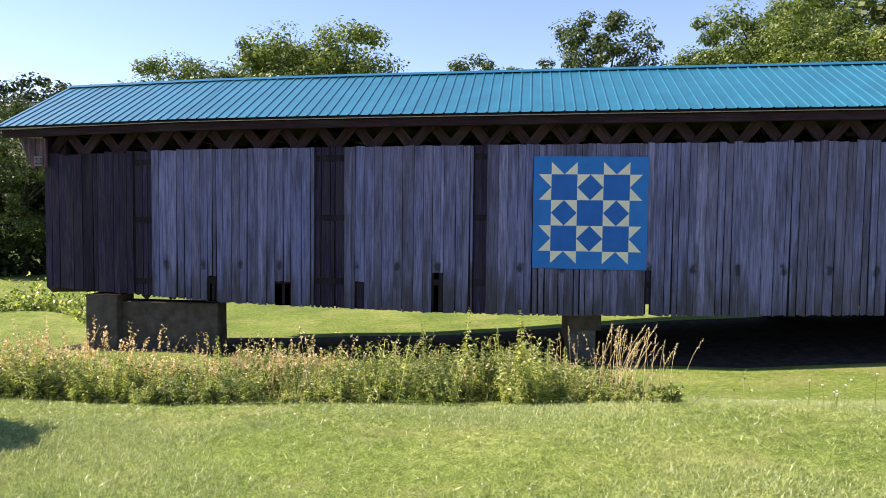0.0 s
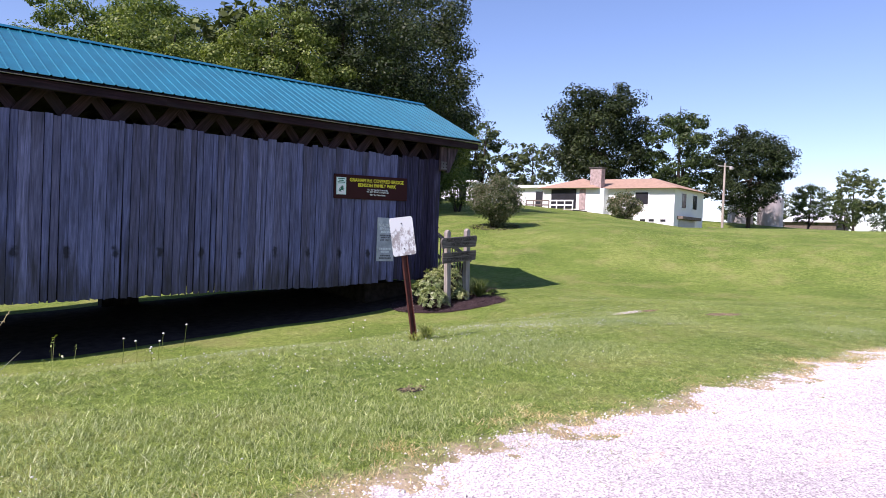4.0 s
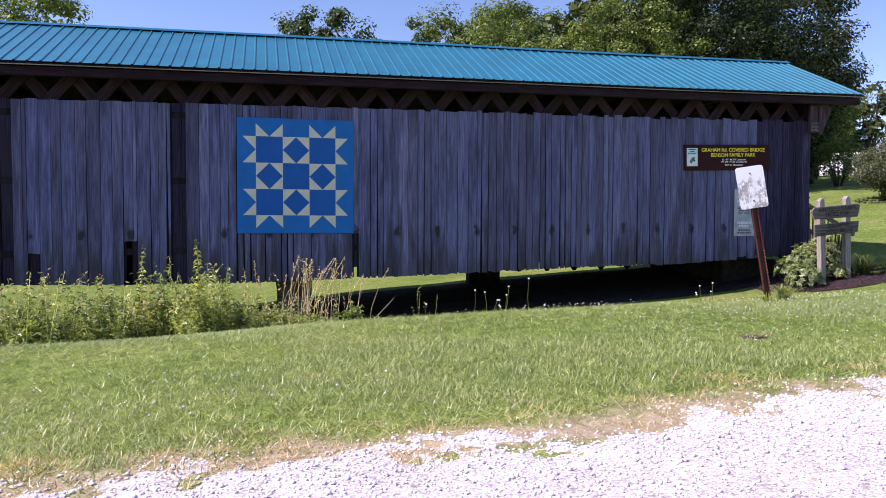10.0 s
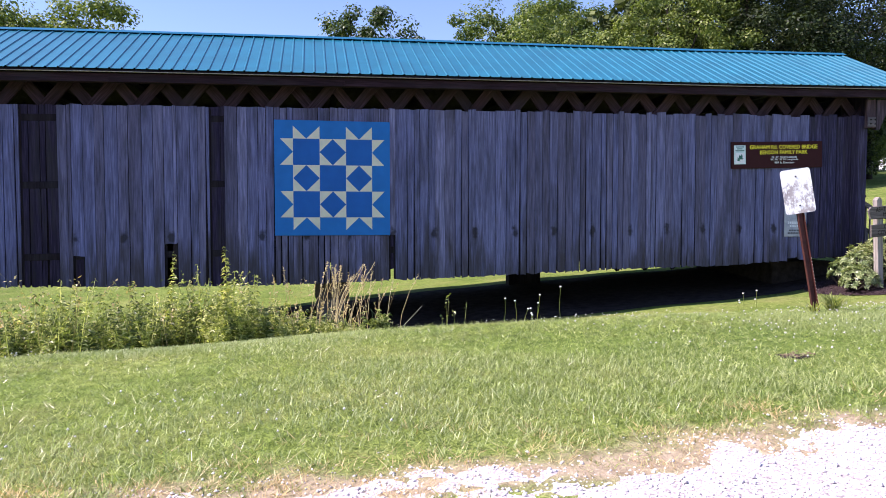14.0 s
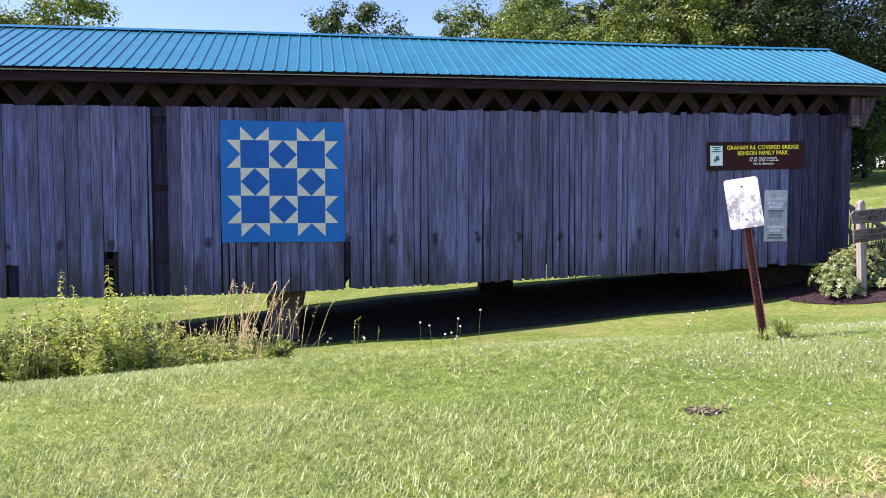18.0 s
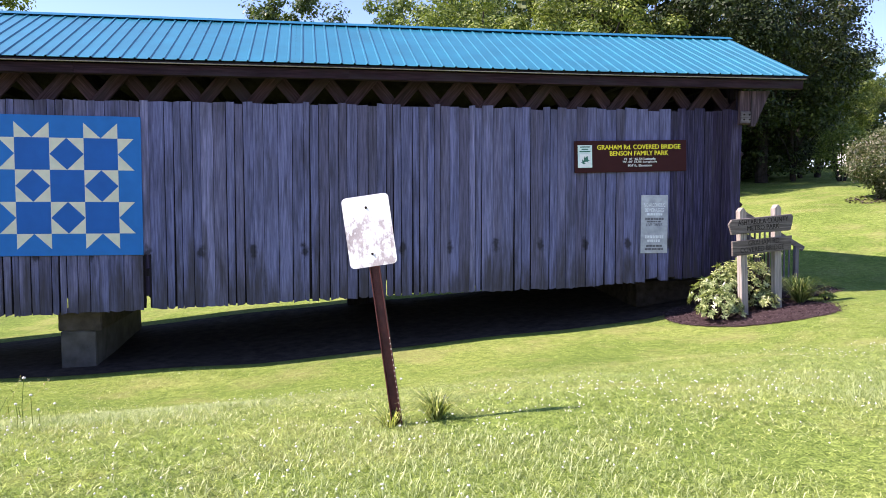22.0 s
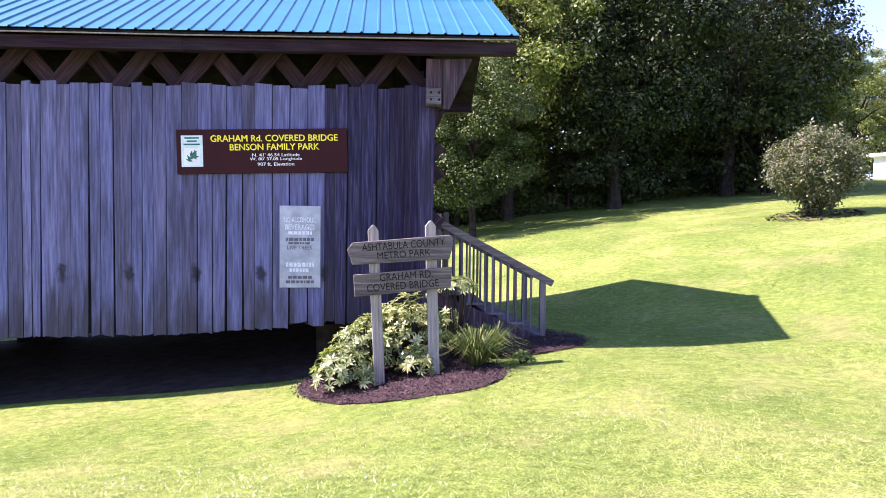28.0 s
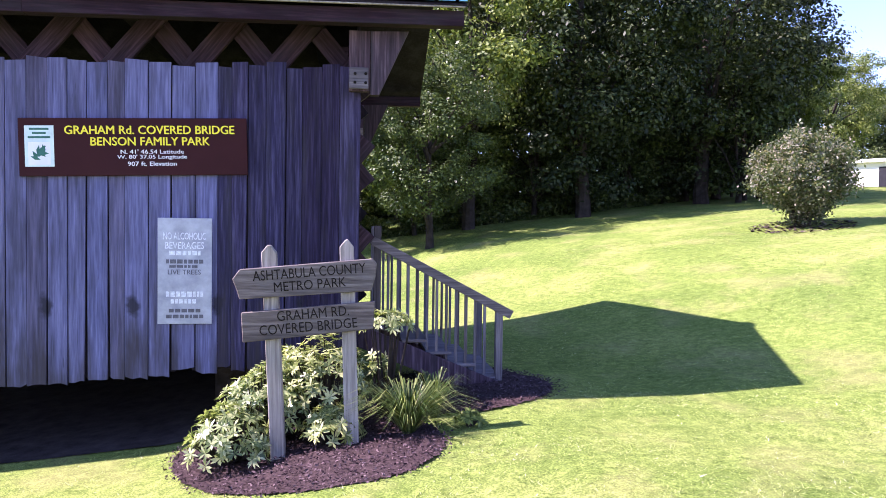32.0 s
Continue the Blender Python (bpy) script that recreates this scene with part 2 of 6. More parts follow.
M["notice"] = notice_material()


def plate_material():
    """White enamel with paint flaked off in its lower half."""
    m = Mat("flaked_white_plate", 0.35, 0.0, 0.4)
    co = m.n("ShaderNodeTexCoord").outputs["Object"]
    sep = m.n("ShaderNodeSeparateXYZ")
    m.link(co, sep.inputs[0])
    n1 = m.noise(m.coords((1, 1, 0.6)), 26.0, 6.0, 0.7)
    n2 = m.noise(m.coords((1, 1, 1)), 7.0, 3.0, 0.5)
    low = m.n("ShaderNodeMapRange")
    m.link(sep.outputs["Z"], low.inputs[0])
    low.inputs[1].default_value, low.inputs[2].default_value = 0.45, 0.28
    low.inputs[3].default_value, low.inputs[4].default_value = -0.2, 0.09
    f = m.math("ADD", m.math("ADD", m.math("MULTIPLY", n1, 0.6), m.math("MULTIPLY", n2, 0.4)), low.outputs[0])
    fac = m.ramp(f, [(0.56, (0, 0, 0)), (0.64, (1, 1, 1))])
    flake = m.ramp(n1, [(0.3, (0.12, 0.09, 0.085)), (0.7, (0.5, 0.45, 0.44))])
    m.color(m.mix((0.82, 0.82, 0.82), flake, fac))
    return m.m


M["plate"] = plate_material()


def leaf_material(name, a, b, c, gloss=0.45, leak=0.35, spec=0.35):
    m = Mat(name, gloss, 0.0, spec)
    col = m.ramp(m.island(), [(0.0, a), (0.5, b), (1.0, c)])
    tone = m.ramp(m.rand(), [(0.0, (0.8, 0.85, 0.8)), (1.0, (1.2, 1.12, 1.0))])
    col = m.mix(col, tone, 1.0, "MULTIPLY")
    big = m.noise(m.coords((1, 1, 1)), 0.45, 3.0)
    col = m.mix(col, m.ramp(big, [(0.3, (0.75, 0.8, 0.75)), (0.7, (1.2, 1.15, 1.05))]), 1.0, "MULTIPLY")
    m.color(col)
    tr = m.n("ShaderNodeBsdfTranslucent")
    m.link(m.mix(col, (1.25, 1.35, 0.55), 1.0, "MULTIPLY"), tr.inputs["Color"])
    mx = m.n("ShaderNodeMixShader")
    mx.inputs[0].default_value = leak
    m.link(m.b.outputs[0], mx.inputs[1])
    m.link(tr.outputs[0], mx.inputs[2])
    m.link(mx.outputs[0], m.nt.nodes["Material Output"].inputs["Surface"])
    return m.m


M["leaf_maple"] = leaf_material("maple_leaves", (0.026, 0.044, 0.013), (0.058, 0.088, 0.027), (0.125, 0.165, 0.055), 0.45, 0.25, 0.25)
M["leaf_light"] = leaf_material("light_leaves", (0.050, 0.082, 0.018), (0.108, 0.155, 0.038), (0.225, 0.275, 0.09), 0.45, 0.3, 0.25)
M["leaf_dark"] = leaf_material("dark_leaves", (0.014, 0.022, 0.009), (0.030, 0.045, 0.018), (0.075, 0.098, 0.038), 0.5, 0.2, 0.2)
M["leaf_lilac"] = leaf_material("lilac_leaves", (0.055, 0.08, 0.035), (0.12, 0.145, 0.07), (0.36, 0.31, 0.28))
M["leaf_rhodo"] = leaf_material("rhododendron_leaves", (0.085, 0.125, 0.045), (0.22, 0.275, 0.115), (0.53, 0.56, 0.34), 0.3, 0.32, 0.5)
M["leaf_lily"] = leaf_material("daylily_leaves", (0.03, 0.06, 0.016), (0.06, 0.10, 0.028), (0.26, 0.30, 0.12), 0.35, 0.25)
M["leaf_weed"] = leaf_material("weed_leaves", (0.08, 0.115, 0.028), (0.29, 0.34, 0.095), (0.70, 0.69, 0.38), 0.38, 0.42, 0.45)
M["leaf_weed_dark"] = leaf_material("dark_weed_leaves", (0.04, 0.065, 0.018), (0.095, 0.135, 0.04), (0.26, 0.31, 0.12), 0.4, 0.35, 0.4)
M["straw"] = leaf_material("dry_stalks", (0.40, 0.30, 0.16), (0.54, 0.43, 0.25), (0.66, 0.57, 0.40), 0.7, 0.25)


def grass_material():
    """Mown blades: green by the swale, straw-dry in patches, paler where clover and crabgrass mix in."""
    m = Mat("grass_blades", 0.32, 0.0, 0.6)
    col = m.ramp(m.island(), [(0.0, (0.105, 0.135, 0.032)), (0.35, (0.222, 0.290, 0.052)), (0.7, (0.358, 0.432, 0.105)), (0.9, (0.48, 0.54, 0.19)), (1.0, (0.70, 0.73, 0.44))])
    co = m.coords(world_space=True)
    dry = m.ramp(m.noise(co, 0.75, 5.0, 0.65), [(0.50, (0, 0, 0)), (0.68, (1, 1, 1))])
    col = m.mix(col, m.ramp(m.island(), [(0.0, (0.24, 0.18, 0.08)), (1.0, (0.66, 0.55, 0.31))]), m.math("MULTIPLY", dry, 0.24))
    tuft = m.ramp(m.noise(co, 11.0, 4.0, 0.7), [(0.34, (0.46, 0.49, 0.44)), (0.5, (0.98, 0.98, 0.97)), (0.66, (1.52, 1.45, 1.58))])
    col = m.mix(col, tuft, 1.0, "MULTIPLY")
    lush = m.ramp(m.noise(m.coords((1.0, 1.0, 3.0), True), 1.7, 4.0, 0.6), [(0.36, (0.84, 0.9, 0.8)), (0.64, (1.12, 1.07, 1.18))])
    col = m.mix(col, lush, 1.0, "MULTIPLY")
    m.color(col)
    tr = m.n("ShaderNodeBsdfTranslucent")
    m.link(m.mix(col, (1.2, 1.3, 0.6), 1.0, "MULTIPLY"), tr.inputs["Color"])
    mx = m.n("ShaderNodeMixShader")
    mx.inputs[0].default_value = 0.3
    m.link(m.b.outputs[0], mx.inputs[1])
    m.link(tr.outputs[0], mx.inputs[2])
    m.link(mx.outputs[0], m.nt.nodes["Material Output"].inputs["Surface"])
    return m.m


M["grass"] = grass_material()
M["crabgrass"] = leaf_material("crabgrass_blades", (0.18, 0.225, 0.07), (0.34, 0.395, 0.15), (0.58, 0.62, 0.36), 0.45, 0.25, 0.35)
M["leaf_far"] = leaf_material("far_leaves", (0.03, 0.048, 0.02), (0.06, 0.085, 0.034), (0.12, 0.15, 0.06), 0.6, 0.15, 0.2)
M["clover"] = simple("clover_heads", (0.6, 0.6, 0.54), 0.8, 0, 0.2, 0.1, 30.0)


def ground_material():
    m = Mat("lawn_soil", 0.95, 0.0, 0.1)
    co = m.coords(world_space=True)
    n1 = m.noise(co, 0.35, 5.0, 0.6)
    n2 = m.noise(co, 9.0, 5.0, 0.7)
    n3 = m.noise(co, 60.0, 3.0, 0.7)
    col = m.ramp(n1, [(0.3, (0.100, 0.154, 0.028)), (0.5, (0.142, 0.200, 0.038)), (0.7, (0.208, 0.254, 0.062))])
    fine = m.ramp(n2, [(0.36, (0.66, 0.70, 0.62)), (0.64, (1.3, 1.24, 1.32))])
    col = m.mix(col, fine, 1.0, "MULTIPLY")
    col = m.mix(col, m.ramp(n3, [(0.40, (0.5, 0.54, 0.48)), (0.60, (1.5, 1.44, 1.5))]), 1.0, "MULTIPLY")
    dry = m.ramp(m.noise(co, 0.9, 4.0, 0.6), [(0.50, (0, 0, 0)), (0.68, (1, 1, 1))])
    col = m.mix(col, (0.36, 0.29, 0.14), m.math("MULTIPLY", dry, 0.26))
    sp = m.n("ShaderNodeSeparateXYZ")
    m.link(co, sp.inputs[0])
    off = m.math("ADD", m.math("ADD", sp.outputs[1], 12.74), m.math("MULTIPLY", m.math("SUBTRACT", m.noise(co, 2.2, 5.0, 0.65), 0.5), 1.0))
    band = m.ramp(m.math("ABSOLUTE", off, 0.0), [(0.08, (1, 1, 1)), (0.36, (0, 0, 0))])
    col = m.mix(col, m.ramp(n2, [(0.3, (0.24, 0.18, 0.115)), (0.7, (0.52, 0.42, 0.30))]), m.math("MULTIPLY", band, 0.9))
    m.color(col)
    m.bump(m.math("ADD", m.math("MULTIPLY", n2, 0.4), n3), 0.7, 0.02)
    return m.m


M["lawn"] = ground_material()


def gravel_material():
    m = Mat("limestone_gravel", 0.95, 0.0, 0.15)
    co = m.coords(world_space=True)
    v = m.n("ShaderNodeTexVoronoi", Scale=92.0)
    m.link(co, v.inputs["Vector"])
    cell = m.ramp(v.outputs["Color"], [(0.0, (0.30, 0.27, 0.26)), (0.3, (0.60, 0.56, 0.54)), (0.6, (0.80, 0.76, 0.74)), (1.0, (0.93, 0.90, 0.88))])
    shade = m.ramp(v.outputs["Distance"], [(0.3, (1, 1, 1)), (0.85, (0.58, 0.56, 0.58))])
    col = m.mix(cell, shade, 1.0, "MULTIPLY")
    broad = m.ramp(m.noise(co, 0.8, 4.0, 0.6), [(0.3, (0.72, 0.70, 0.71)), (0.7, (0.93, 0.91, 0.91))])
    col = m.mix(col, broad, 1.0, "MULTIPLY")
    tan = m.ramp(m.noise(m.coords((1.0, 2.2, 1.0), True), 1.1, 5.0, 0.6), [(0.6, (0, 0, 0)), (0.72, (1, 1, 1))])
    col = m.mix(col, (0.62, 0.47, 0.33), m.math("MULTIPLY", tan, 0.5))
    speck = m.ramp(m.noise(co, 42.0, 5.0, 0.75), [(0.34, (1.1, 1.09, 1.09)), (0.58, (1, 1, 1)), (0.7, (0.42, 0.4, 0.4))])
    col = m.mix(col, speck, 1.0, "MULTIPLY")
    m.color(col)
    m.bump(m.math("SUBTRACT", 1.0, v.outputs["Distance"]), 0.4, 0.006)
    return m.m


M["gravel"] = gravel_material()
M["stone_bit"] = Mat("gravel_stones", 0.9, 0, 0.2)
M["stone_bit"] = M["stone_bit"].color(M["stone_bit"].ramp(M["stone_bit"].island(), [(0.0, (0.44, 0.41, 0.40)), (0.3, (0.68, 0.64, 0.63)), (1.0, (0.86, 0.82, 0.80))])).m
# dark soil colour that also carries the shade under the bridge
M["soil"] = simple("soil_with_shade", (0.04, 0.031, 0.027), 0.97, 0, 0.1, 0.5, 5.0, 0.6)
M["dirt"] = simple("dry_dirt", (0.24, 0.18, 0.115), 0.97, 0, 0.1, 0.4, 14.0, 0.6)
M["dry_grass"] = leaf_material("dry_grass", (0.38, 0.28, 0.16), (0.56, 0.45, 0.29), (0.74, 0.64, 0.48), 0.8, 0.2)
_mu = Mat("mulch_chips", 0.95, 0, 0.1)
M["mulch_chip"] = _mu.color(_mu.ramp(_mu.island(), [(0.0, (0.02, 0.012, 0.014)), (0.6, (0.06, 0.038, 0.042)), (1.0, (0.16, 0.115, 0.12))])).m
M["mulch"] = simple("mulch_bed", (0.045, 0.03, 0.03), 0.95, 0, 0.1, 0.5, 25.0, 0.8)


# ---- mesh helpers ----
def part(name, geo, material, parent=None, label="", smooth=False):
    """geo: a bmesh, or (verts, faces). Links it as one mesh object."""
    me = bpy.data.meshes.new(name)
    if isinstance(geo, tuple):
        me.from_pydata(*([list(map(tuple, geo[0])), [], [tuple(q) for q in geo[1]]]))
    else:
        geo.to_mesh(me)
        geo.free()
    mats = material if isinstance(material, (list, tuple)) else [material]
    for mt in mats:
        me.materials.append(M[mt] if isinstance(mt, str) else mt)
    if smooth:
        me.shade_smooth()
    ob = new(name, me)
    if parent is not None:
        ob.parent = parent
    if label:
        ob["label"] = label
    return ob


def shared(name, me, parent, m=None):
    ob = new(name, me)
    ob.parent = parent
    if m is not None:
        ob.matrix_basis = m
    return ob


def empty(name, x=0.0, y=0.0, z=0.0, label="", category="", group="", kind=""):
    ob = new(name)
    ob.location = (x, y, z)
    ob.empty_display_size = 0.1
    return tagged(ob, label, category, group, kind)


def box(bm, x0, x1, y0, y1, z0, z1, bevel=0.0):
    made = bmesh.ops.create_cube(bm, size=1.0)
    bmesh.ops.scale(bm, vec=(x1 - x0, y1 - y0, z1 - z0), verts=made["verts"])
    bmesh.ops.translate(bm, vec=((x0 + x1) / 2, (y0 + y1) / 2, (z0 + z1) / 2), verts=made["verts"])
    if bevel:
        edges = list({e for v in made["verts"] for e in v.link_edges})
        bmesh.ops.bevel(bm, geom=edges, offset=bevel, segments=1, affect="EDGES")
    return made["verts"]


def boxed(x0, x1, y0, y1, z0, z1, bevel=0.006):
    bm = bmesh.new()
    box(bm, x0, x1, y0, y1, z0, z1, bevel)
    return bm


def bar(a, b, w, h, up=(0, 0, 1), bevel=0.005):
    """A straight timber from a to b, w across and h in the up direction."""
    a, b = Vector(a), Vector(b)
    d = (b - a)
    z = d.normalized()
    x = z.cross(Vector(up)).normalized()
    y = x.cross(z).normalized()
    bm = bmesh.new()
    vs = box(bm, -w / 2, w / 2, -h / 2, h / 2, 0, d.length, bevel)
    mt = Matrix((x, y, z)).transposed().to_4x4()
    mt.translation = a
    bmesh.ops.transform(bm, matrix=mt, verts=bm.verts[:])
    if mt.determinant() < 0:
        bmesh.ops.reverse_faces(bm, faces=bm.faces[:])
    return bm


def prism(outline, y0, y1):
    """A flat outline of (x, z), pushed from y0 to y1."""
    bm = bmesh.new()
    a = [bm.verts.new((x, y0, z)) for x, z in outline]
    b = [bm.verts.new((x, y1, z)) for x, z in outline]
    bm.faces.new(a)
    bm.faces.new(b[::-1])
    n = len(a)
    for i in range(n):
        bm.faces.new((a[i], b[i], b[(i + 1) % n], a[(i + 1) % n]))
    bmesh.ops.recalc_face_normals(bm, faces=bm.faces[:])
    return bm


def lerp_table(x, xs, zs):
    return float(np.interp(x, xs, zs))


def smooth01(t):
    t = np.clip(t, 0.0, 1.0)
    return t * t * (3 - 2 * t)


# ---- ground ----
def vnoise(x, y, freq, seed=0, octaves=3):
    """Smooth value noise about 0..1 over the plan, summed over octaves."""
    x, y = np.asarray(x, float), np.asarray(y, float)
    total, amp, norm = 0.0, 1.0, 0.0
    for o in range(octaves):
        fx, fy = x * freq * 2 ** o + 17.3 * o, y * freq * 2 ** o - 9.1 * o
        ix, iy = np.floor(fx), np.floor(fy)
        tx, ty = smooth01(fx - ix), smooth01(fy - iy)

        def corner(a, b):
            h = np.sin(a * 127.1 + b * 311.7 + seed * 74.7 + o * 19.9) * 43758.5453
            return h - np.floor(h)
        low = corner(ix, iy) * (1 - tx) + corner(ix + 1, iy) * tx
        top = corner(ix, iy + 1) * (1 - tx) + corner(ix + 1, iy + 1) * tx
        total, norm = total + amp * (low * (1 - ty) + top * ty), norm + amp
        amp *= 0.55
    return total / norm


def ground_z(x, y):
    """Lie of the land: a swale along the bridge, the drive's bank, the hill to the house."""
    x, y = np.asarray(x, float), np.asarray(y, float)
    front = np.interp(x, (-40, -12, 1, 4.3, 6, 9, 12, 14, 16, 20, 40), (-1.3, -1.1, -1.02, -0.93, -0.82, -0.57, -0.36, 0.0, 0.2, 0.02, 0.0))
    bank = np.interp(x, (-40, -12, -4, 0, 3, 6, 12, 20, 40), (-0.3, -0.05, 0.16, 0.4, 0.53, 0.58, 0.55, 0.4, 0.4))
    rear = np.interp(x, (-40, -9.3, -5.5, -2.3, 0.8, 2.6, 6.3, 10, 14, 20, 40), (-1.7, -1.6, -1.42, -1.25, -0.94, -0.74, -0.43, -0.2, 0.1, 0.1, 0.0))
    front = front + (rear - front) * smooth01((y + 0.3) / 5.3)
    z = front + (bank - front) * smooth01((-1.6 - y) / 8.3)
    d = 0.85 * (x - 17.0) + 0.5 * (y + 1.0)
    dd = np.maximum(d - 1.2, 0)
    z = z + 5.0 * (1 - np.exp(-dd * (0.45 + 0.55 * smooth01(dd / 8.0)) / 18.0)) * smooth01((y + 14) / 12.0 + np.maximum(x - 22, 0) / 30)
    z = z + 0.03 * np.minimum(np.maximum(y - 7, 0), 60) * smooth01((8 - x) / 10)
    z = z - 1.3 * np.exp(-(((x - 58.5) / 11.0) ** 2) - ((y - 12.5) / 6.0) ** 2)
    z = z - 0.85 * smooth01((x - 33) / 20) * smooth01((29 - y) / 18)
    z = z + 0.9 * np.exp(-(((x - 47.0) / 12.0) ** 2) - ((y - 38.0) / 11.0) ** 2)
    z = z - 1.0 * np.exp(-(((x - 42.5) / 7.0) ** 2) - ((y - 5.2) / 3.2) ** 2)
    z = z - 1.9 * np.exp(-(((x - 64.5) / 7.5) ** 2) - ((y - 16.5) / 4.5) ** 2)
    z = z + 0.13 * np.exp(-(((x - 19.5) / 2.2) ** 2) - ((y + 0.9) / 1.6) ** 2)
    return z + 0.018 * np.sin(x * 1.7 + y * 0.9) * np.sin(y * 1.3 - x * 0.4)


def gz(x, y):
    return float(ground_z(x, y))


def drive_edge(x):
    """Where the lawn ends and the gravel begins."""
    x = np.asarray(x, float)
    return -12.73 + 0.18 * (vnoise(x, 0 * x, 0.7, 3, 2) - 0.5)


def gravel_lift(x, y):
    """How far the gravel stands over the soil: it thins out raggedly into the lawn."""
    ragged_ = 0.8 * (vnoise(x, y, 1.5, 5, 3) - 0.5) + 0.9 * (vnoise(x, y, 5.5, 6, 4) - 0.5)
    return np.clip((drive_edge(x) - y + ragged_) * 0.045, -0.03, 0.03)


def grid_sheet(xs, ys, zfun):
    X, Y = np.meshgrid(xs, ys, indexing="ij")
    Z = zfun(X, Y)
    nx, ny = X.shape
    verts = np.stack([X, Y, Z], -1).reshape(-1, 3)
    i = np.arange(nx - 1)[:, None] * ny + np.arange(ny - 1)[None]
    faces = np.stack([i, i + ny, i + ny + 1, i + 1], -1).reshape(-1, 4)
    return verts, faces


def steps(*runs):
    out = []
    for a, b, s in runs:
        out.extend(np.arange(a, b, s).tolist())
    out.append(runs[-1][1])
    return np.array(out)


def mesh_np(name, verts, faces, material, parent=None, smooth=False):
    """Fast mesh from numpy arrays, all faces with the same corner count."""
    me = bpy.data.meshes.new(name)
    n, k = faces.shape
    me.vertices.add(len(verts))
    me.vertices.foreach_set("co", np.ascontiguousarray(verts, np.float32).ravel())
    me.loops.add(n * k)
    me.loops.foreach_set("vertex_index", np.ascontiguousarray(faces, np.int32).ravel())
    me.polygons.add(n)
    me.polygons.foreach_set("loop_start", np.arange(0, n * k, k, dtype=np.int32))
    me.update(calc_edges=True)
    me.materials.append(M[material] if isinstance(material, str) else material)
    if smooth:
        me.shade_smooth()
    ob = new(name, me)
    if parent is not None:
        ob.parent = parent
    return ob


gxs = steps((-600, -120, 60), (-120, -30, 10), (-30, 30, 0.5), (30, 120, 5), (120, 900, 60))
gys = steps((-400, -60, 40), (-60, -24, 6), (-24, 24, 0.5), (24, 120, 4), (120, 900, 60))
ground = mesh_np("ground", *grid_sheet(gxs, gys, ground_z), "lawn", smooth=True)
tagged(ground, "mown green lawn with dry yellow patches", "lawn", kind="structure")

_rx = steps((-40, -8, 0.4), (-8, 19, 0.035), (19, 40, 0.4))
_ry = steps((-21.0, -14.5, 0.5), (-14.5, -12.2, 0.035))
_verts, _faces = grid_sheet(_rx, _ry, lambda a, b: ground_z(a, b) + gravel_lift(a, b))
drive = mesh_np("gravel_drive", _verts, _faces, "gravel", smooth=True)
tagged(drive, "pale crushed limestone gravel drive", "driveway", kind="structure")

# sheet laid under the bridge so its dark colour deepens the shade
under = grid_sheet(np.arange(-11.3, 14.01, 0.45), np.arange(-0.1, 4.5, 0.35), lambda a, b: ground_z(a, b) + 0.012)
tagged(mesh_np("bare_ground", *under, "soil", smooth=True), "dark soil sheet standing in for the deep shade under the bridge", "soil", kind="structure")


# ---- covered bridge ----
WALL_L, WALL_R, DEPTH = -11.6, 14.2, 4.6
ROOF_L, ROOF_R = -12.5, 15.35
EAVE_Y, EAVE_Z, RIDGE_Y, RIDGE_Z = -0.5, 4.44, 2.3, 5.83


def bend(x):
    """The old bridge has settled: how far it stands up or down at x."""
    return lerp_table(x, (-12.4, -8, -4, 0, 5, 10, 16), (-0.28, -0.12, -0.05, 0.0, 0.06, 0.1, 0.19))


def siding_foot(x):
    return lerp_table(x, (-11.6, -10.4, -7.3, -4.5, -2.2, 0.5, 4.3, 6.3, 7.7, 10.5, 12.6, 14.2), (0.40, 0.33, 0.14, 0.08, 0.05, 0.05, 0.16, 0.24, 0.29, 0.34, 0.47, 0.56))


bridge = empty("covered_bridge", 1.6, 2.3, -1.0, "long weathered grey wooden covered bridge with turquoise metal roof", "covered bridge")
bridge_inv = Matrix.Translation((-1.6, -2.3, 1.0))


def bpart(name, geo, material, label="", smooth=False):
    ob = part(name, geo, material, bridge, label, smooth)
    ob.matrix_parent_inverse = bridge_inv
    return ob


def board_mesh(x0, x1, y0, y1, zb, zt, rng, ragged=0.025):
    """One upright board with a worn foot, a slanted top and its own warp."""
    w = x1 - x0
    notch = [rng.uniform(-ragged, ragged) for _ in range(4)]
    top = [rng.uniform(-0.012, 0.012) for _ in range(2)]
    pinch = [rng.uniform(0.006, 0.03) if rng.random() < 0.3 else 0.0 for _ in range(2)]
    foot = [(x0 + pinch[0], zb + notch[0]), (x0 + w * 0.35, zb + notch[1] * 0.6), (x0 + w * 0.68, zb + notch[2] * 0.6), (x1 - pinch[1], zb + notch[3])]
    if pinch[0] > 0.018:
        foot.append((x1, zb + rng.uniform(0.5, 1.2)))
    outline = foot + [(x1 + rng.uniform(-0.004, 0.002), zt + top[0]), (x0 + rng.uniform(-0.002, 0.004), zt + top[1])]
    return prism(outline, y0, y1)


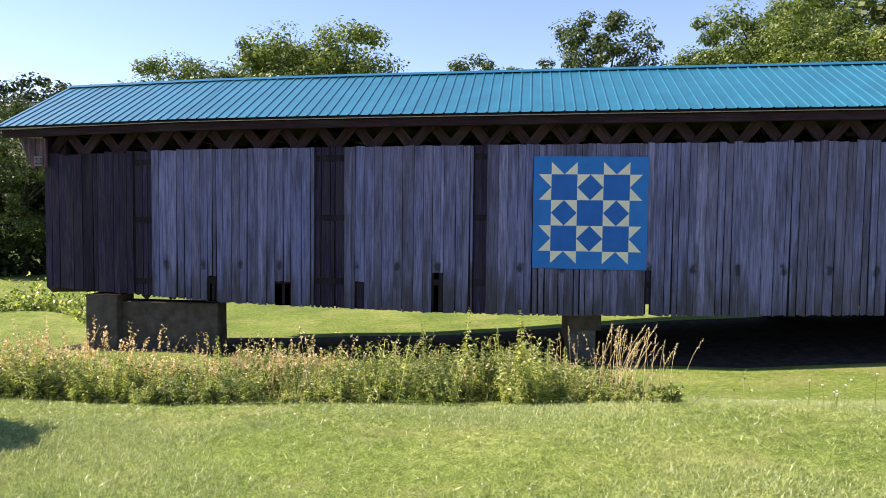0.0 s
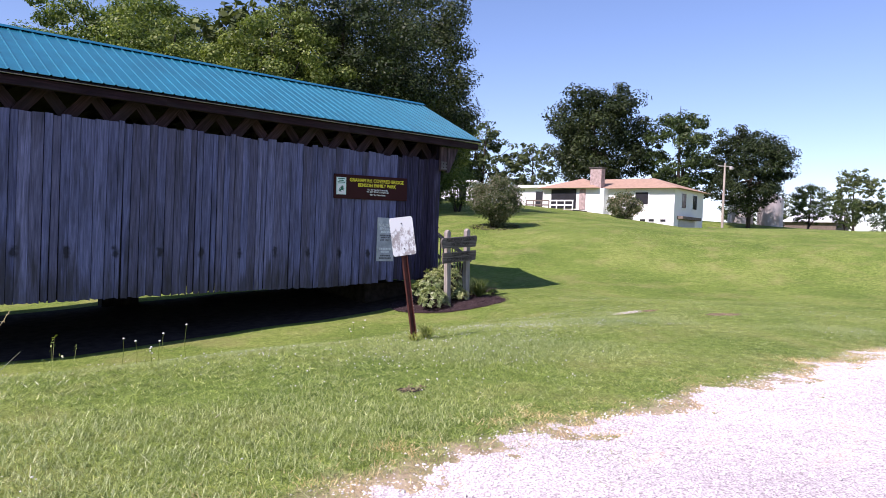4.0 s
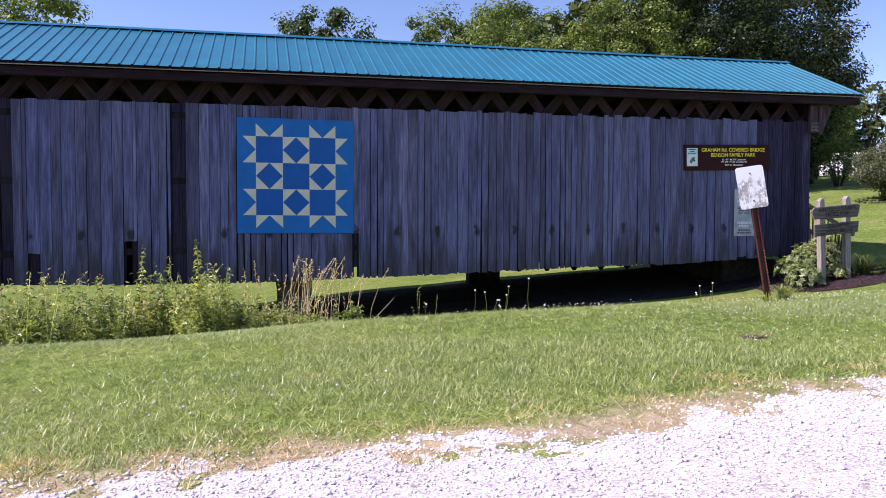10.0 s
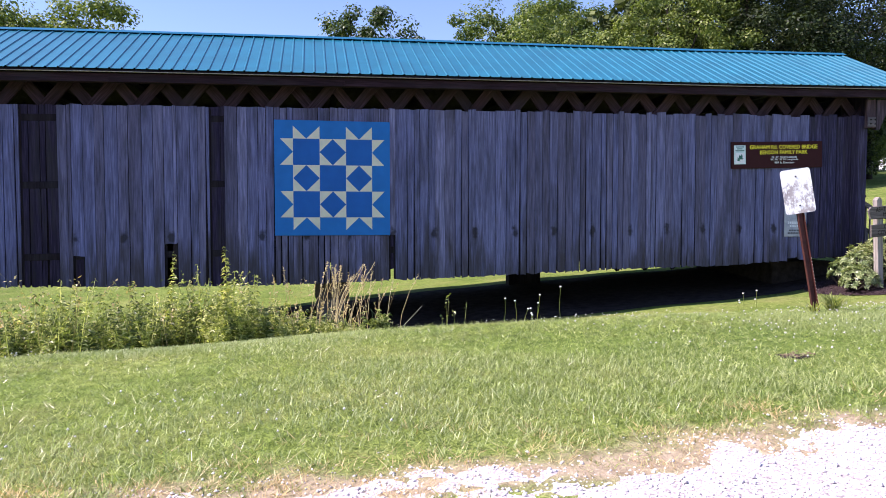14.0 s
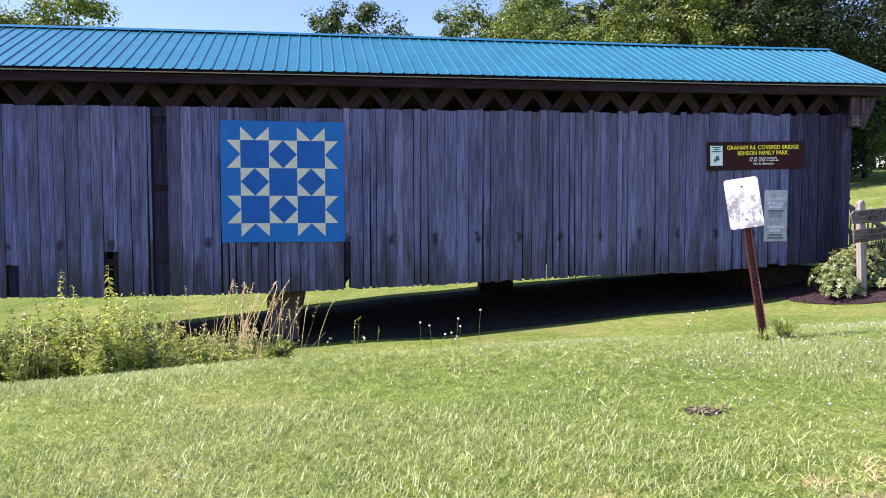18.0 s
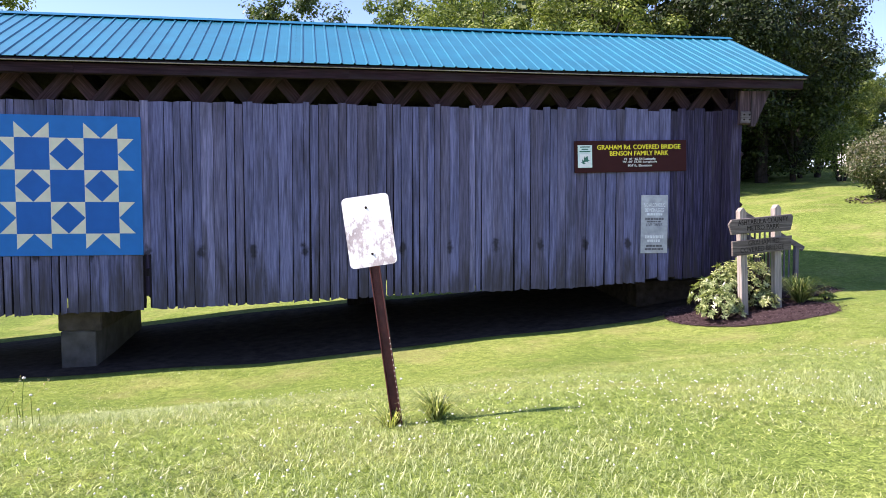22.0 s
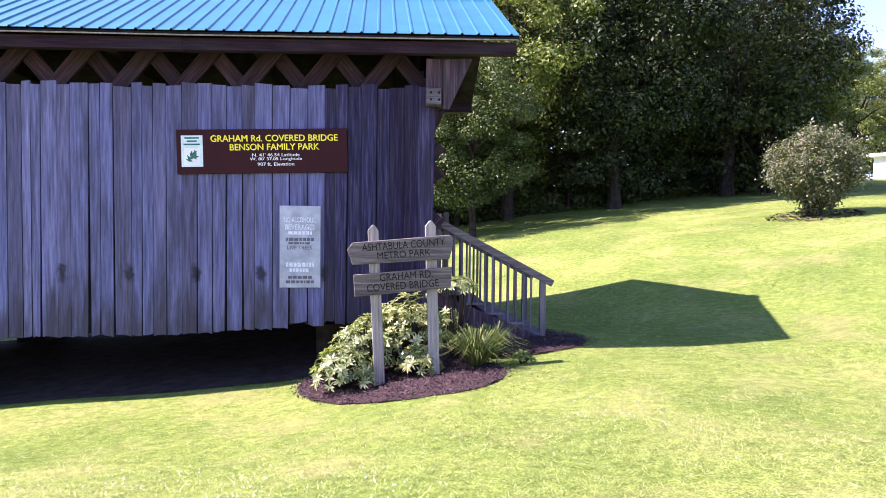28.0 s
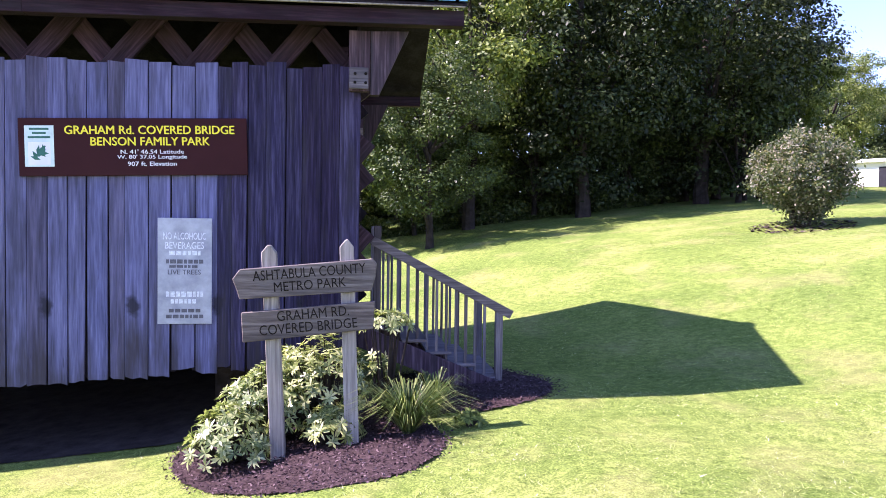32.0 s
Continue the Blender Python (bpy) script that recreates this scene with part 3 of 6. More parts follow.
rng = random.Random(11)
DARK = ((-9.36, -8.89), (-4.95, -4.25), (-1.32, -1.02))
SHORT = ((-7.51, -7.3, 0.74), (-5.87, -5.5, 0.65), (-3.99, -3.77, 0.69), (-2.22, -1.97, 0.95))
x = WALL_L
while x < WALL_R - 0.04:
    w = rng.choice((0.12, 0.14, 0.16, 0.18, 0.2, 0.22, 0.26)) if x < 9 else rng.choice((0.15, 0.18, 0.2, 0.22, 0.25))
    stops = [s for a, b, *_ in DARK + SHORT for s in (a, b)] + [2.42, 2.56, WALL_R]
    ahead = [s for s in stops if s > x + 0.02]
    if ahead and x + w > min(ahead) - 0.07:
        w = min(ahead) - x if min(ahead) - x < 0.32 else (min(ahead) - x) / 2
    mid = x + w / 2
    zb, zt = siding_foot(mid), 3.8 + bend(mid) + rng.uniform(-0.035, 0.03)
    y0 = rng.uniform(-0.012, 0.006)
    mat, label = "siding", ""
    if -8.9 < mid < 4.0:
        zt = 3.8 + bend(mid) + rng.uniform(-0.008, 0.008)
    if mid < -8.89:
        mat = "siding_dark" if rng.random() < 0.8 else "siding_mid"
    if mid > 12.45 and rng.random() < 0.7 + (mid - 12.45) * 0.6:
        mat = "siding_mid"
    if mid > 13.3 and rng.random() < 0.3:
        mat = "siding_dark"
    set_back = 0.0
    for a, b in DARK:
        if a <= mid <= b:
            mat, set_back, label = "siding_dark", 0.05, "dark board set back in a gap"
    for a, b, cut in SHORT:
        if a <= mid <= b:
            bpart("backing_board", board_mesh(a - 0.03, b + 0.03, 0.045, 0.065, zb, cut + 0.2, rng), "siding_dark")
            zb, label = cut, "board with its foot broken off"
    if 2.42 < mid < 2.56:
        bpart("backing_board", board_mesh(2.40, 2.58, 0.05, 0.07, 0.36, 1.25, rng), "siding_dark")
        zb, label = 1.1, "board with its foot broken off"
    if 12.05 < mid < 12.75:
        zb += rng.choice((0.0, 0.06, -0.04))
    gap = rng.choice((0.0015, 0.002, 0.0025, 0.003, 0.004, 0.007))
    if rng.random() < 0.97:
        # near-black strip behind each joint, painting the gap as dark as shade
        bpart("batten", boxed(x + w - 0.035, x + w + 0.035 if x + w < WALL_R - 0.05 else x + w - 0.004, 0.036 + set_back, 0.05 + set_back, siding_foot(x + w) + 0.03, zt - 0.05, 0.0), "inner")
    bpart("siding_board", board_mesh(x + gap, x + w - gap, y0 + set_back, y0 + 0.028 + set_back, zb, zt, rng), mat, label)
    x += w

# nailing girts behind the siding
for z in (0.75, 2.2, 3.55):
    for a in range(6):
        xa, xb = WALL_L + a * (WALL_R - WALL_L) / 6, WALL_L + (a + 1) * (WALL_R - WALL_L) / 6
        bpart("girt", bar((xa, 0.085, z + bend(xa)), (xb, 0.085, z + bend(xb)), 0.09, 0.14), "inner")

# lattice trusses, front and back
SPACING, RISE = 0.885, 1.2
def lattice(y_a, y_b, front):
    for side, yy in ((1, y_a), (-1, y_b)):
        k = -8
        while True:
            x0 = (-11.637 if side > 0 else -11.55) + k * SPACING
            k += 1
            if x0 > WALL_R + 5:
                break
            za, zb_ = (0.55 if front else -0.14), 4.43
            xa, xb = (x0, x0 + (zb_ - za) / RISE) if side > 0 else (x0, x0 - (zb_ - za) / RISE)
            lo, hi = WALL_L - 0.05, WALL_R + 0.09
            def clip(xp, zp, xq, zq):
                if xp < lo:
                    zp, xp = zp + (lo - xp) * (zq - zp) / (xq - xp), lo
                if xp > hi:
                    zp, xp = zp + (hi - xp) * (zq - zp) / (xq - xp), hi
                return xp, zp
            if max(xa, xb) < lo + 0.15 or min(xa, xb) > hi - 0.15:
                continue
            (pa, qa), (pb, qb) = clip(xa, za, xb, zb_), clip(xb, zb_, xa, za)
            if abs(pa - pb) < 0.3:
                continue
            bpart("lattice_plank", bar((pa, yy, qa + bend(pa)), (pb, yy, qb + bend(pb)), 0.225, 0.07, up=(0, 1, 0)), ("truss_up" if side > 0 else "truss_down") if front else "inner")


lattice(0.20, 0.275, True)
lattice(DEPTH - 0.20, DEPTH - 0.275, False)

# chords, eave beams and deck, in lengths that follow the settling
XS = np.linspace(WALL_L, WALL_R, 7)
EX = np.linspace(ROOF_L + 0.1, ROOF_R - 0.02, 7)
for yf in (0.0, DEPTH):
    s = 1 if yf == 0 else -1
    for a, b in zip(XS[:-1], XS[1:]):
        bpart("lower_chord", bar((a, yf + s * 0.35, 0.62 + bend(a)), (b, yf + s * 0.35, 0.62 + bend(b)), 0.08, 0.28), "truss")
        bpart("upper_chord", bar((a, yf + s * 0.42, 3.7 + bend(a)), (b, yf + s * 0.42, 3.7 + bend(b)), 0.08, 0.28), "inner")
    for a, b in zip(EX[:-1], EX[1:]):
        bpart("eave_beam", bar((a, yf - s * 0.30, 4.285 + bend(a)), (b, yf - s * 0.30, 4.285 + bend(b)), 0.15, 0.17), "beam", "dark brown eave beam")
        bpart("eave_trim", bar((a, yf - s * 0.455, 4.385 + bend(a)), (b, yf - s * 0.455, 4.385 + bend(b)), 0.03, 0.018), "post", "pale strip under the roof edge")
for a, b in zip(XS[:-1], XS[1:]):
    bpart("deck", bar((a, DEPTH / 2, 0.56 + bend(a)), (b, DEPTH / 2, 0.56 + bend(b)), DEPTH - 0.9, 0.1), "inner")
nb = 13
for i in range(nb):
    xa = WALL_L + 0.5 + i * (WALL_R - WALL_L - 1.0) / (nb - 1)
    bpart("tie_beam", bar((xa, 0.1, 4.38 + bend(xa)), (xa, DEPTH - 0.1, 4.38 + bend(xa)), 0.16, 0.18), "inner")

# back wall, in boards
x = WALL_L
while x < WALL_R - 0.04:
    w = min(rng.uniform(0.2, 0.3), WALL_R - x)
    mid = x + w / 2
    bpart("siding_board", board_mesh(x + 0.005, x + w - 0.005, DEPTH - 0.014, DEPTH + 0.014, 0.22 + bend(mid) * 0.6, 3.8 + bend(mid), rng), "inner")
    x += w

# roof panels with raised ribs
def roof_panel_mesh(front):
    run = math.hypot(RIDGE_Y - EAVE_Y, RIDGE_Z - EAVE_Z)
    prof = []
    for i in range(4):
        c = -0.343 + i * 0.2286
        prof += [(c - 0.022, 0.0), (c - 0.011, 0.022), (c + 0.011, 0.022), (c + 0.022, 0.0)]
    prof = [(-0.457, 0.0)] + prof + [(0.457, 0.0)]
    verts, faces = [], []
    for v in (0.0, run):
        for lift in (0.0, -0.006):
            for px, pz in prof:
                verts.append((px, v, pz + lift))
    n = len(prof)
    for i in range(n - 1):
        faces.append((i, i + 1, 2 * n + i + 1, 2 * n + i))
        faces.append((n + i + 1, n + i, 3 * n + i, 3 * n + i + 1))
        faces.append((i + 1, i, n + i, n + i + 1))
    me = bpy.data.meshes.new("roof_panel")
    me.from_pydata(verts, [], faces)
    me.materials.append(M["roof"])
    return me


pm = roof_panel_mesh(True)
pitch = math.atan2(RIDGE_Z - EAVE_Z, RIDGE_Y - EAVE_Y)
count = int(round((ROOF_R - ROOF_L) / 0.9144))
pw = (ROOF_R - ROOF_L) / count
for i in range(count):
    xm = ROOF_L + (i + 0.5) * pw
    tilt = math.atan2(bend(xm + pw / 2) - bend(xm - pw / 2), pw)
    for front in (True, False):
        ob = new("roof_panel", pm)
        ob.parent = bridge
        ob.matrix_parent_inverse = bridge_inv
        y0, turn = (EAVE_Y, 0.0) if front else (2 * RIDGE_Y - EAVE_Y, math.pi)
        sy = Matrix.Rotation(-tilt, 4, "Y") @ Matrix.Rotation(turn, 4, "Z") @ Matrix.Rotation(pitch, 4, "X")
        ob.matrix_basis = Matrix.Translation((xm, y0, EAVE_Z + bend(xm))) @ sy @ Matrix.Diagonal((pw / 0.914, 1, 1, 1))
CX = np.linspace(ROOF_L, ROOF_R, 8)
for a, b in zip(CX[:-1], CX[1:]):
    bm = bmesh.new()
    vs = []
    for xx in (a, b):
        zz = RIDGE_Z + bend(xx)
        vs.append([bm.verts.new((xx, RIDGE_Y + dy, zz + dz)) for dy, dz in ((-0.16, -0.035), (0, 0.05), (0.16, -0.035))])
    for j in range(2):
        bm.faces.new((vs[0][j], vs[1][j], vs[1][j + 1], vs[0][j + 1]))
    bpart("ridge_cap", bm, "ridge_cap")
    # sheathing under the metal
    for s in (-1, 1):
        ya, yb = RIDGE_Y + s * (RIDGE_Y - EAVE_Y - 0.03), RIDGE_Y
        bm = bmesh.new()
        q = [bm.verts.new(p) for p in ((a, ya, EAVE_Z - 0.045 + bend(a)), (b, ya, EAVE_Z - 0.045 + bend(b)), (b, yb, RIDGE_Z - 0.03 + bend(b)), (a, yb, RIDGE_Z - 0.03 + bend(a)))]
        f0 = bm.faces.new(q)
        ex = bmesh.ops.extrude_face_region(bm, geom=[f0])
        bmesh.ops.translate(bm, vec=(0, 0, 0.022), verts=[v for v in ex["geom"] if isinstance(v, bmesh.types.BMVert)])
        bmesh.ops.recalc_face_normals(bm, faces=bm.faces[:])
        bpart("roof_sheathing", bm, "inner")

# gable ends: boards above the portal, end posts, knee brace with its bolted block
for xe, s in ((WALL_R, 1), (WALL_L, -1)):
    y = 0.0
    while y < DEPTH - 0.05:
        w = min(0.23, DEPTH - y)
        yc = y + w / 2
        top = EAVE_Z + (RIDGE_Z - EAVE_Z) * (1 - abs(yc - RIDGE_Y) / (RIDGE_Y - EAVE_Y)) - 0.08
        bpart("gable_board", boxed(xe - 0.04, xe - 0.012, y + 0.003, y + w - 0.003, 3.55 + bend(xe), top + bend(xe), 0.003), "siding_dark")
        y += w
    for yp in (0.14, DEPTH - 0.14):
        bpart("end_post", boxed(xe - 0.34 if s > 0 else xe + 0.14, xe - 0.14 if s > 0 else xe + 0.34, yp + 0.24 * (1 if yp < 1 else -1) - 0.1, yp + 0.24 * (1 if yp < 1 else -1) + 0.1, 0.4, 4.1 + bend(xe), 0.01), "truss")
    for yp in (-0.1, DEPTH + 0.1):
        o = s
        bpart("knee_brace", prism([(xe + o * 0.105, 4.17 + bend(xe)), (xe + o * 0.53, 4.19 + bend(xe)), (xe + o * 0.2, 3.46 + bend(xe)), (xe + o * 0.105, 3.46 + bend(xe))], yp - 0.06, yp + 0.05), "brace", "triangular timber knee brace at the corner")
        bpart("corner_board", boxed(xe - 0.14 if o > 0 else xe - 0.1, xe + 0.1 if o > 0 else xe + 0.14, yp - 0.045, yp + 0.04, 3.5 + bend(xe), 4.18 + bend(xe), 0.006), "brace", "short upright board at the corner")
        blk = bpart("bolted_block", boxed(xe - 0.135, xe + 0.08, yp - 0.085, yp - 0.052, 3.52 + bend(xe), 3.76 + bend(xe), 0.006), "stair", "pale wooden block with bolts")
        if yp < 0:
            for dx in (-0.07, 0.05):
                for dz in (0.05, 0.15):
                    bm = bmesh.new()
                    bmesh.ops.create_cone(bm, cap_ends=True, segments=8, radius1=0.018, radius2=0.014, depth=0.02, matrix=Matrix.Translation((xe + dx, yp - 0.093, 3.54 + dz + bend(xe))) @ Matrix.Rotation(radians(90), 4, "X"))
                    part("bolt", bm, "engraved", blk)

# piers and abutments
def block(name, x0, x1, y0, y1, z0, z1, mat, label=""):
    bm = bmesh.new()
    box(bm, x0, x1, y0, y1, z0, z1, 0.025)
    bmesh.ops.subdivide_edges(bm, edges=bm.edges[:], cuts=3, use_grid_fill=True)
    r = random.Random(int((x0 + 20) * 100))
    for v in bm.verts:
        v.co += Vector((r.uniform(-1, 1), r.uniform(-1, 1), r.uniform(-1, 1))) * 0.008
    return bpart(name, bm, mat, label)


block("pier", 0.85, 1.46, 0.52, 4.1, -1.35, -0.32, "concrete", "grey concrete pier under the middle")
block("pier_cap", 0.82, 1.57, 0.5, 4.2, -0.32, 0.05, "stone", "darker timber cap on the pier")
block("left_pier", -9.87, -7.4, 0.30, 0.8, -1.4, 0.06, "stone", "dark stone pier block")
block("left_pier_nose", -10.66, -9.85, 0.1, 0.85, -1.4, 0.22, "stone", "dark stone end of the pier")
# given the near-black inner colour so it sinks into the painted shade
block("rear_bent", 6.27, 7.2, 4.12, 4.5, -1.1, 0.4, "inner", "timber bent under the rear wall, shade put into its colour")
# the abutment takes the soil colour, darker than its stone, for shade
block("right_abutment", 12.4, 14.1, 1.0, 4.0, -1.2, 0.35, "soil", "stone abutment under the bridge end, shade put into its colour")

# ---- stairs at the bridge end ----
stairs = empty("wooden_stairs", 15.3, 1.2, 0.1, "grey wooden stairs with railings down from the bridge", "stairs")
s_inv = Matrix.Translation((-15.3, -1.2, -0.1))


def spart(name, geo, material, label=""):
    ob = part(name, geo, material, stairs, label)
    ob.matrix_parent_inverse = s_inv
    return ob


for yy in (0.55, 2.0):
    spart("stringer", bar((14.2, yy - 0.06, 0.80), (15.98, yy - 0.06, 0.06), 0.05, 0.26), "brace", "brown stair stringer")
    spart("handrail", bar((14.36, yy - 0.03, 1.97), (16.12, yy - 0.03, 1.045), 0.045, 0.11), "stair")
    spart("top_post", boxed(14.38, 14.47, yy - 0.045, yy + 0.045, 0.6, 2.15), "stair_post")
    spart("newel_post", boxed(15.92, 16.01, yy - 0.045, yy + 0.045, gz(15.97, yy) - 0.05, 1.16), "stair_post")
    for i in range(11):
        bx = 14.56 + i * 0.122
        zt = 2.0 - (bx - 14.36) * 0.531
        spart("baluster", boxed(bx - 0.017, bx + 0.017, yy - 0.03, yy - 0.002, zt - 1.02, zt - 0.03, 0.003), "stair_post")
for i in range(5):
    tx = 14.42 + i * 0.31
    spart("tread", boxed(tx, tx + 0.32, 0.51, 2.04, 0.90 - i * 0.155 - 0.04, 0.90 - i * 0.155), "stair")
spart("landing", boxed(14.0, 14.42, 0.51, 2.04, 0.88, 0.93), "stair")

# ---- quilt board ----
quilt = empty("quilt_board", 1.22, -0.03, 1.1, "square blue and cream painted barn quilt board", "barn quilt")
q_inv = Matrix.Translation((-1.22, 0.03, -1.1))


def qpart(name, geo, material, label=""):
    ob = part(name, geo, material, quilt, label)
    ob.matrix_parent_inverse = q_inv
    return ob


QY = -0.022
qpart("panel", boxed(0.0, 2.44, QY - 0.02, QY + 0.008, 1.1, 3.54, 0.003), "quilt_blue")
MARG, C = 0.386, 0.5555


def flat(points, lift):
    return prism([(px, 1.1 + pz) for px, pz in points], QY - 0.02 - lift, QY - 0.019)


def cell(i, j):
    return MARG + i * C, MARG + j * C


for i in range(3):
    for j in range(3):
        cx, cz = cell(i, j)
        if (i + j) % 2 == 0:
            qpart("square", flat([(cx, cz), (cx + C, cz), (cx + C, cz + C), (cx, cz + C)], 0.003), "quilt_deep")
        else:
            h = C / 2
            for (px, pz), (dx, dz) in (((cx, cz), (1, 1)), ((cx + C, cz), (-1, 1)), ((cx + C, cz + C), (-1, -1)), ((cx, cz + C), (1, -1))):
                qpart("triangle", flat([(px, pz), (px + dx * h, pz), (px, pz + dz * h)], 0.003), "quilt_cream")
            qpart("diamond", flat([(cx + h, cz), (cx + C, cz + h), (cx + h, cz + C), (cx, cz + h)], 0.0022), "quilt_deep")
for i in (0, 2):
    for j in (0, 2):
        cx, cz = cell(i, j)
        h = C / 2
        zo, zd = (cz, -1) if j == 0 else (cz + C, 1)
        xo, xd = (cx, -1) if i == 0 else (cx + C, 1)
        t = 0.268
        qpart("triangle", flat([(cx, zo), (cx + h, zo), (cx, zo + zd * t)], 0.003), "quilt_cream")
        qpart("triangle", flat([(cx + C, zo), (cx + C - h, zo), (cx + C, zo + zd * t)], 0.003), "quilt_cream")
        qpart("triangle", flat([(xo, cz), (xo, cz + h), (xo + xd * t, cz)], 0.003), "quilt_cream")
        qpart("triangle", flat([(xo, cz + C), (xo, cz + C - h), (xo + xd * t, cz + C)], 0.003), "quilt_cream")


# ---- lettering ----
def letters(text, size, bold=0.0, spacing=1.0):
    cu = bpy.data.curves.new("letters", "FONT")
    cu.body, cu.size, cu.extrude = text, size, 0.0015
    cu.space_character = spacing
    cu.resolution_u = 3
    tmp = new("letters", cu)
    bpy.context.view_layer.update()
    me = bpy.data.meshes.new_from_object(tmp.evaluated_get(bpy.context.evaluated_depsgraph_get()))
    bpy.data.objects.remove(tmp)
    if bold:
        # heavier strokes: the outline twice more, moved a little to both sides
        bm = bmesh.new()
        for dx, dy, dz in ((0, 0, 0), (-bold, bold * 0.6, 0.0004), (bold, -bold * 0.6, 0.0008)):
            had = len(bm.verts)
            bm.from_mesh(me)
            bm.verts.ensure_lookup_table()
            bmesh.ops.translate(bm, vec=(dx, dy, dz), verts=bm.verts[had:])
        bm.to_mesh(me)
        bm.free()
    co = np.array([v.co[:] for v in me.vertices])
    return me, co.min(0), co.max(0)


def text_part(name, text, x0, x1, zb, zt, y, material, parent, inv, bold=0.0, slope=0.0):
    """Raised words, each a part, filling the box x0..x1, zb..zt on a board that faces -y."""
    whole, lo, hi = letters(text, 1.0, bold)
    bpy.data.meshes.remove(whole)
    sx, sz = (x1 - x0) / (hi[0] - lo[0]), (zt - zb) / (hi[1] - lo[1])
    turn = Matrix.Translation((x0, 0, zb)) @ Matrix.Rotation(-slope, 4, "Y") @ Matrix.Translation((-x0, 0, -zb))
    words = text.split()
    for k, word in enumerate(words):
        me, _, end = letters(word, 1.0, bold)
        ahead, _, upto = letters(" ".join(words[: k + 1]), 1.0, bold)
        bpy.data.meshes.remove(ahead)
        me.materials.append(M[material])
        ob = new(name, me)
        ob.parent = parent
        ob.matrix_parent_inverse = inv
        shift = upto[0] - end[0]
        ob.matrix_basis = turn @ Matrix(((sx, 0, 0, x0 + (shift - lo[0]) * sx), (0, 0, -1, y), (0, sz, 0, zb - lo[1] * sz), (0, 0, 0, 1)))


# ---- brown name sign ----
sign = empty("park_sign", 11.75, -0.03, 2.6, "dark brown park sign with yellow and white lettering", "sign")
g_inv = Matrix.Translation((-11.75, 0.03, -2.6))
SL = math.atan2(0.07, 2.41)


def sloped(geo):
    bmesh.ops.transform(geo, matrix=Matrix.Translation((10.54, 0, 2.633)) @ Matrix.Rotation(-SL, 4, "Y") @ Matrix.Translation((-10.54, 0, -2.633)), verts=geo.verts[:])
    return geo


def gpart(name, geo, material, label=""):
    ob = part(name, sloped(geo), material, sign, label)
    ob.matrix_parent_inverse = g_inv
    return ob


gpart("panel", boxed(10.54, 12.945, -0.05, -0.018, 2.633, 3.262, 0.004), "brown_sign")
gpart("emblem", boxed(10.605, 10.905, -0.054, -0.048, 2.735, 3.18, 0.001), "logo_pale", "pale emblem panel with a green plant")
gpart("emblem_picture", boxed(10.64, 10.87, -0.0565, -0.053, 2.755, 3.0, 0.001), "white_paint")
rl = random.Random(4)
for i in range(9):
    a = i * 0.7
    cx, cz, r1 = 10.755 + 0.045 * math.cos(a * 1.3), 2.878 + 0.05 * math.sin(a * 1.7), 0.055
    pts = [(cx + r1 * math.cos(a), cz + r1 * math.sin(a)), (cx + 0.02 * math.cos(a + 1.57), cz + 0.02 * math.sin(a + 1.57)), (cx - r1 * math.cos(a), cz - r1 * math.sin(a)), (cx - 0.02 * math.cos(a + 1.57), cz - 0.02 * math.sin(a + 1.57))]
    gpart("emblem_leaf", prism(pts, -0.0585 - i * 0.0002, -0.0565), "logo_green")
for i, wd in enumerate((0.2, 0.14, 0.23)):
    gpart("emblem_bar", boxed(10.755 - wd / 2, 10.755 + wd / 2, -0.0562, -0.0535, 3.132 - i * 0.045, 3.154 - i * 0.045, 0.0005), "logo_green")
for nm, tx, xa, xb, zb, zt, mt, bd in (
    ("heading_word", "GRAHAM Rd. COVERED BRIDGE", 11.0, 12.80, 3.085, 3.18, "yellow", 0.022),
    ("heading_word", "BENSON FAMILY PARK", 11.27, 12.535, 2.96, 3.055, "yellow", 0.022),
    ("word", "N. 41' 46.54 Latitude", 11.585, 12.255, 2.87, 2.918, "white_paint", 0.014),
    ("word", "W. 80' 37.05 Longitude", 11.55, 12.29, 2.803, 2.86, "white_paint", 0.014),
    ("word", "907 ft. Elevation", 11.66, 12.18, 2.737, 2.785, "white_paint", 0.014),
):
    text_part(nm, tx, xa, xb, zb + (xa - 10.54) * SL, zt + (xa - 10.54) * SL, -0.0525, mt, sign, g_inv, bd, SL)

# ---- faded rules notice ----
notice = empty("rules_notice", 12.26, -0.03, 0.97, "faded grey park rules notice nailed to the boards", "notice")
n_inv = Matrix.Translation((-12.26, 0.03, -0.97))


def npart(name, geo, material, label=""):
    ob = part(name, geo, material, notice, label)
    ob.matrix_parent_inverse = n_inv
    return ob


npart("sheet", boxed(11.97, 12.555, -0.035, -0.02, 1.022, 2.207, 0.003), "notice")
for i, (zz, hh, wd, mt) in enumerate(((1.816, 0.05, 0.34, "faded_ink"), (1.721, 0.045, 0.40, "faded_dark"), (1.666, 0.03, 0.33, "faded_dark"), (1.356, 0.06, 0.4, "faded_ink"), (1.276, 0.05, 0.30, "faded_ink"), (1.171, 0.04, 0.34, "faded_dark"), (1.106, 0.04, 0.40, "faded_dark"))):
    rr = random.Random(i)
    xx = 12.262 - wd / 2
    while xx < 12.262 + wd / 2 - 0.02:
        ww = rr.uniform(0.025, 0.07)
        npart("print_bar", boxed(xx, min(xx + ww, 12.262 + wd / 2), -0.0375, -0.0345, zz - hh / 2, zz + hh / 2, 0.0004), mt)
        xx += ww + 0.012
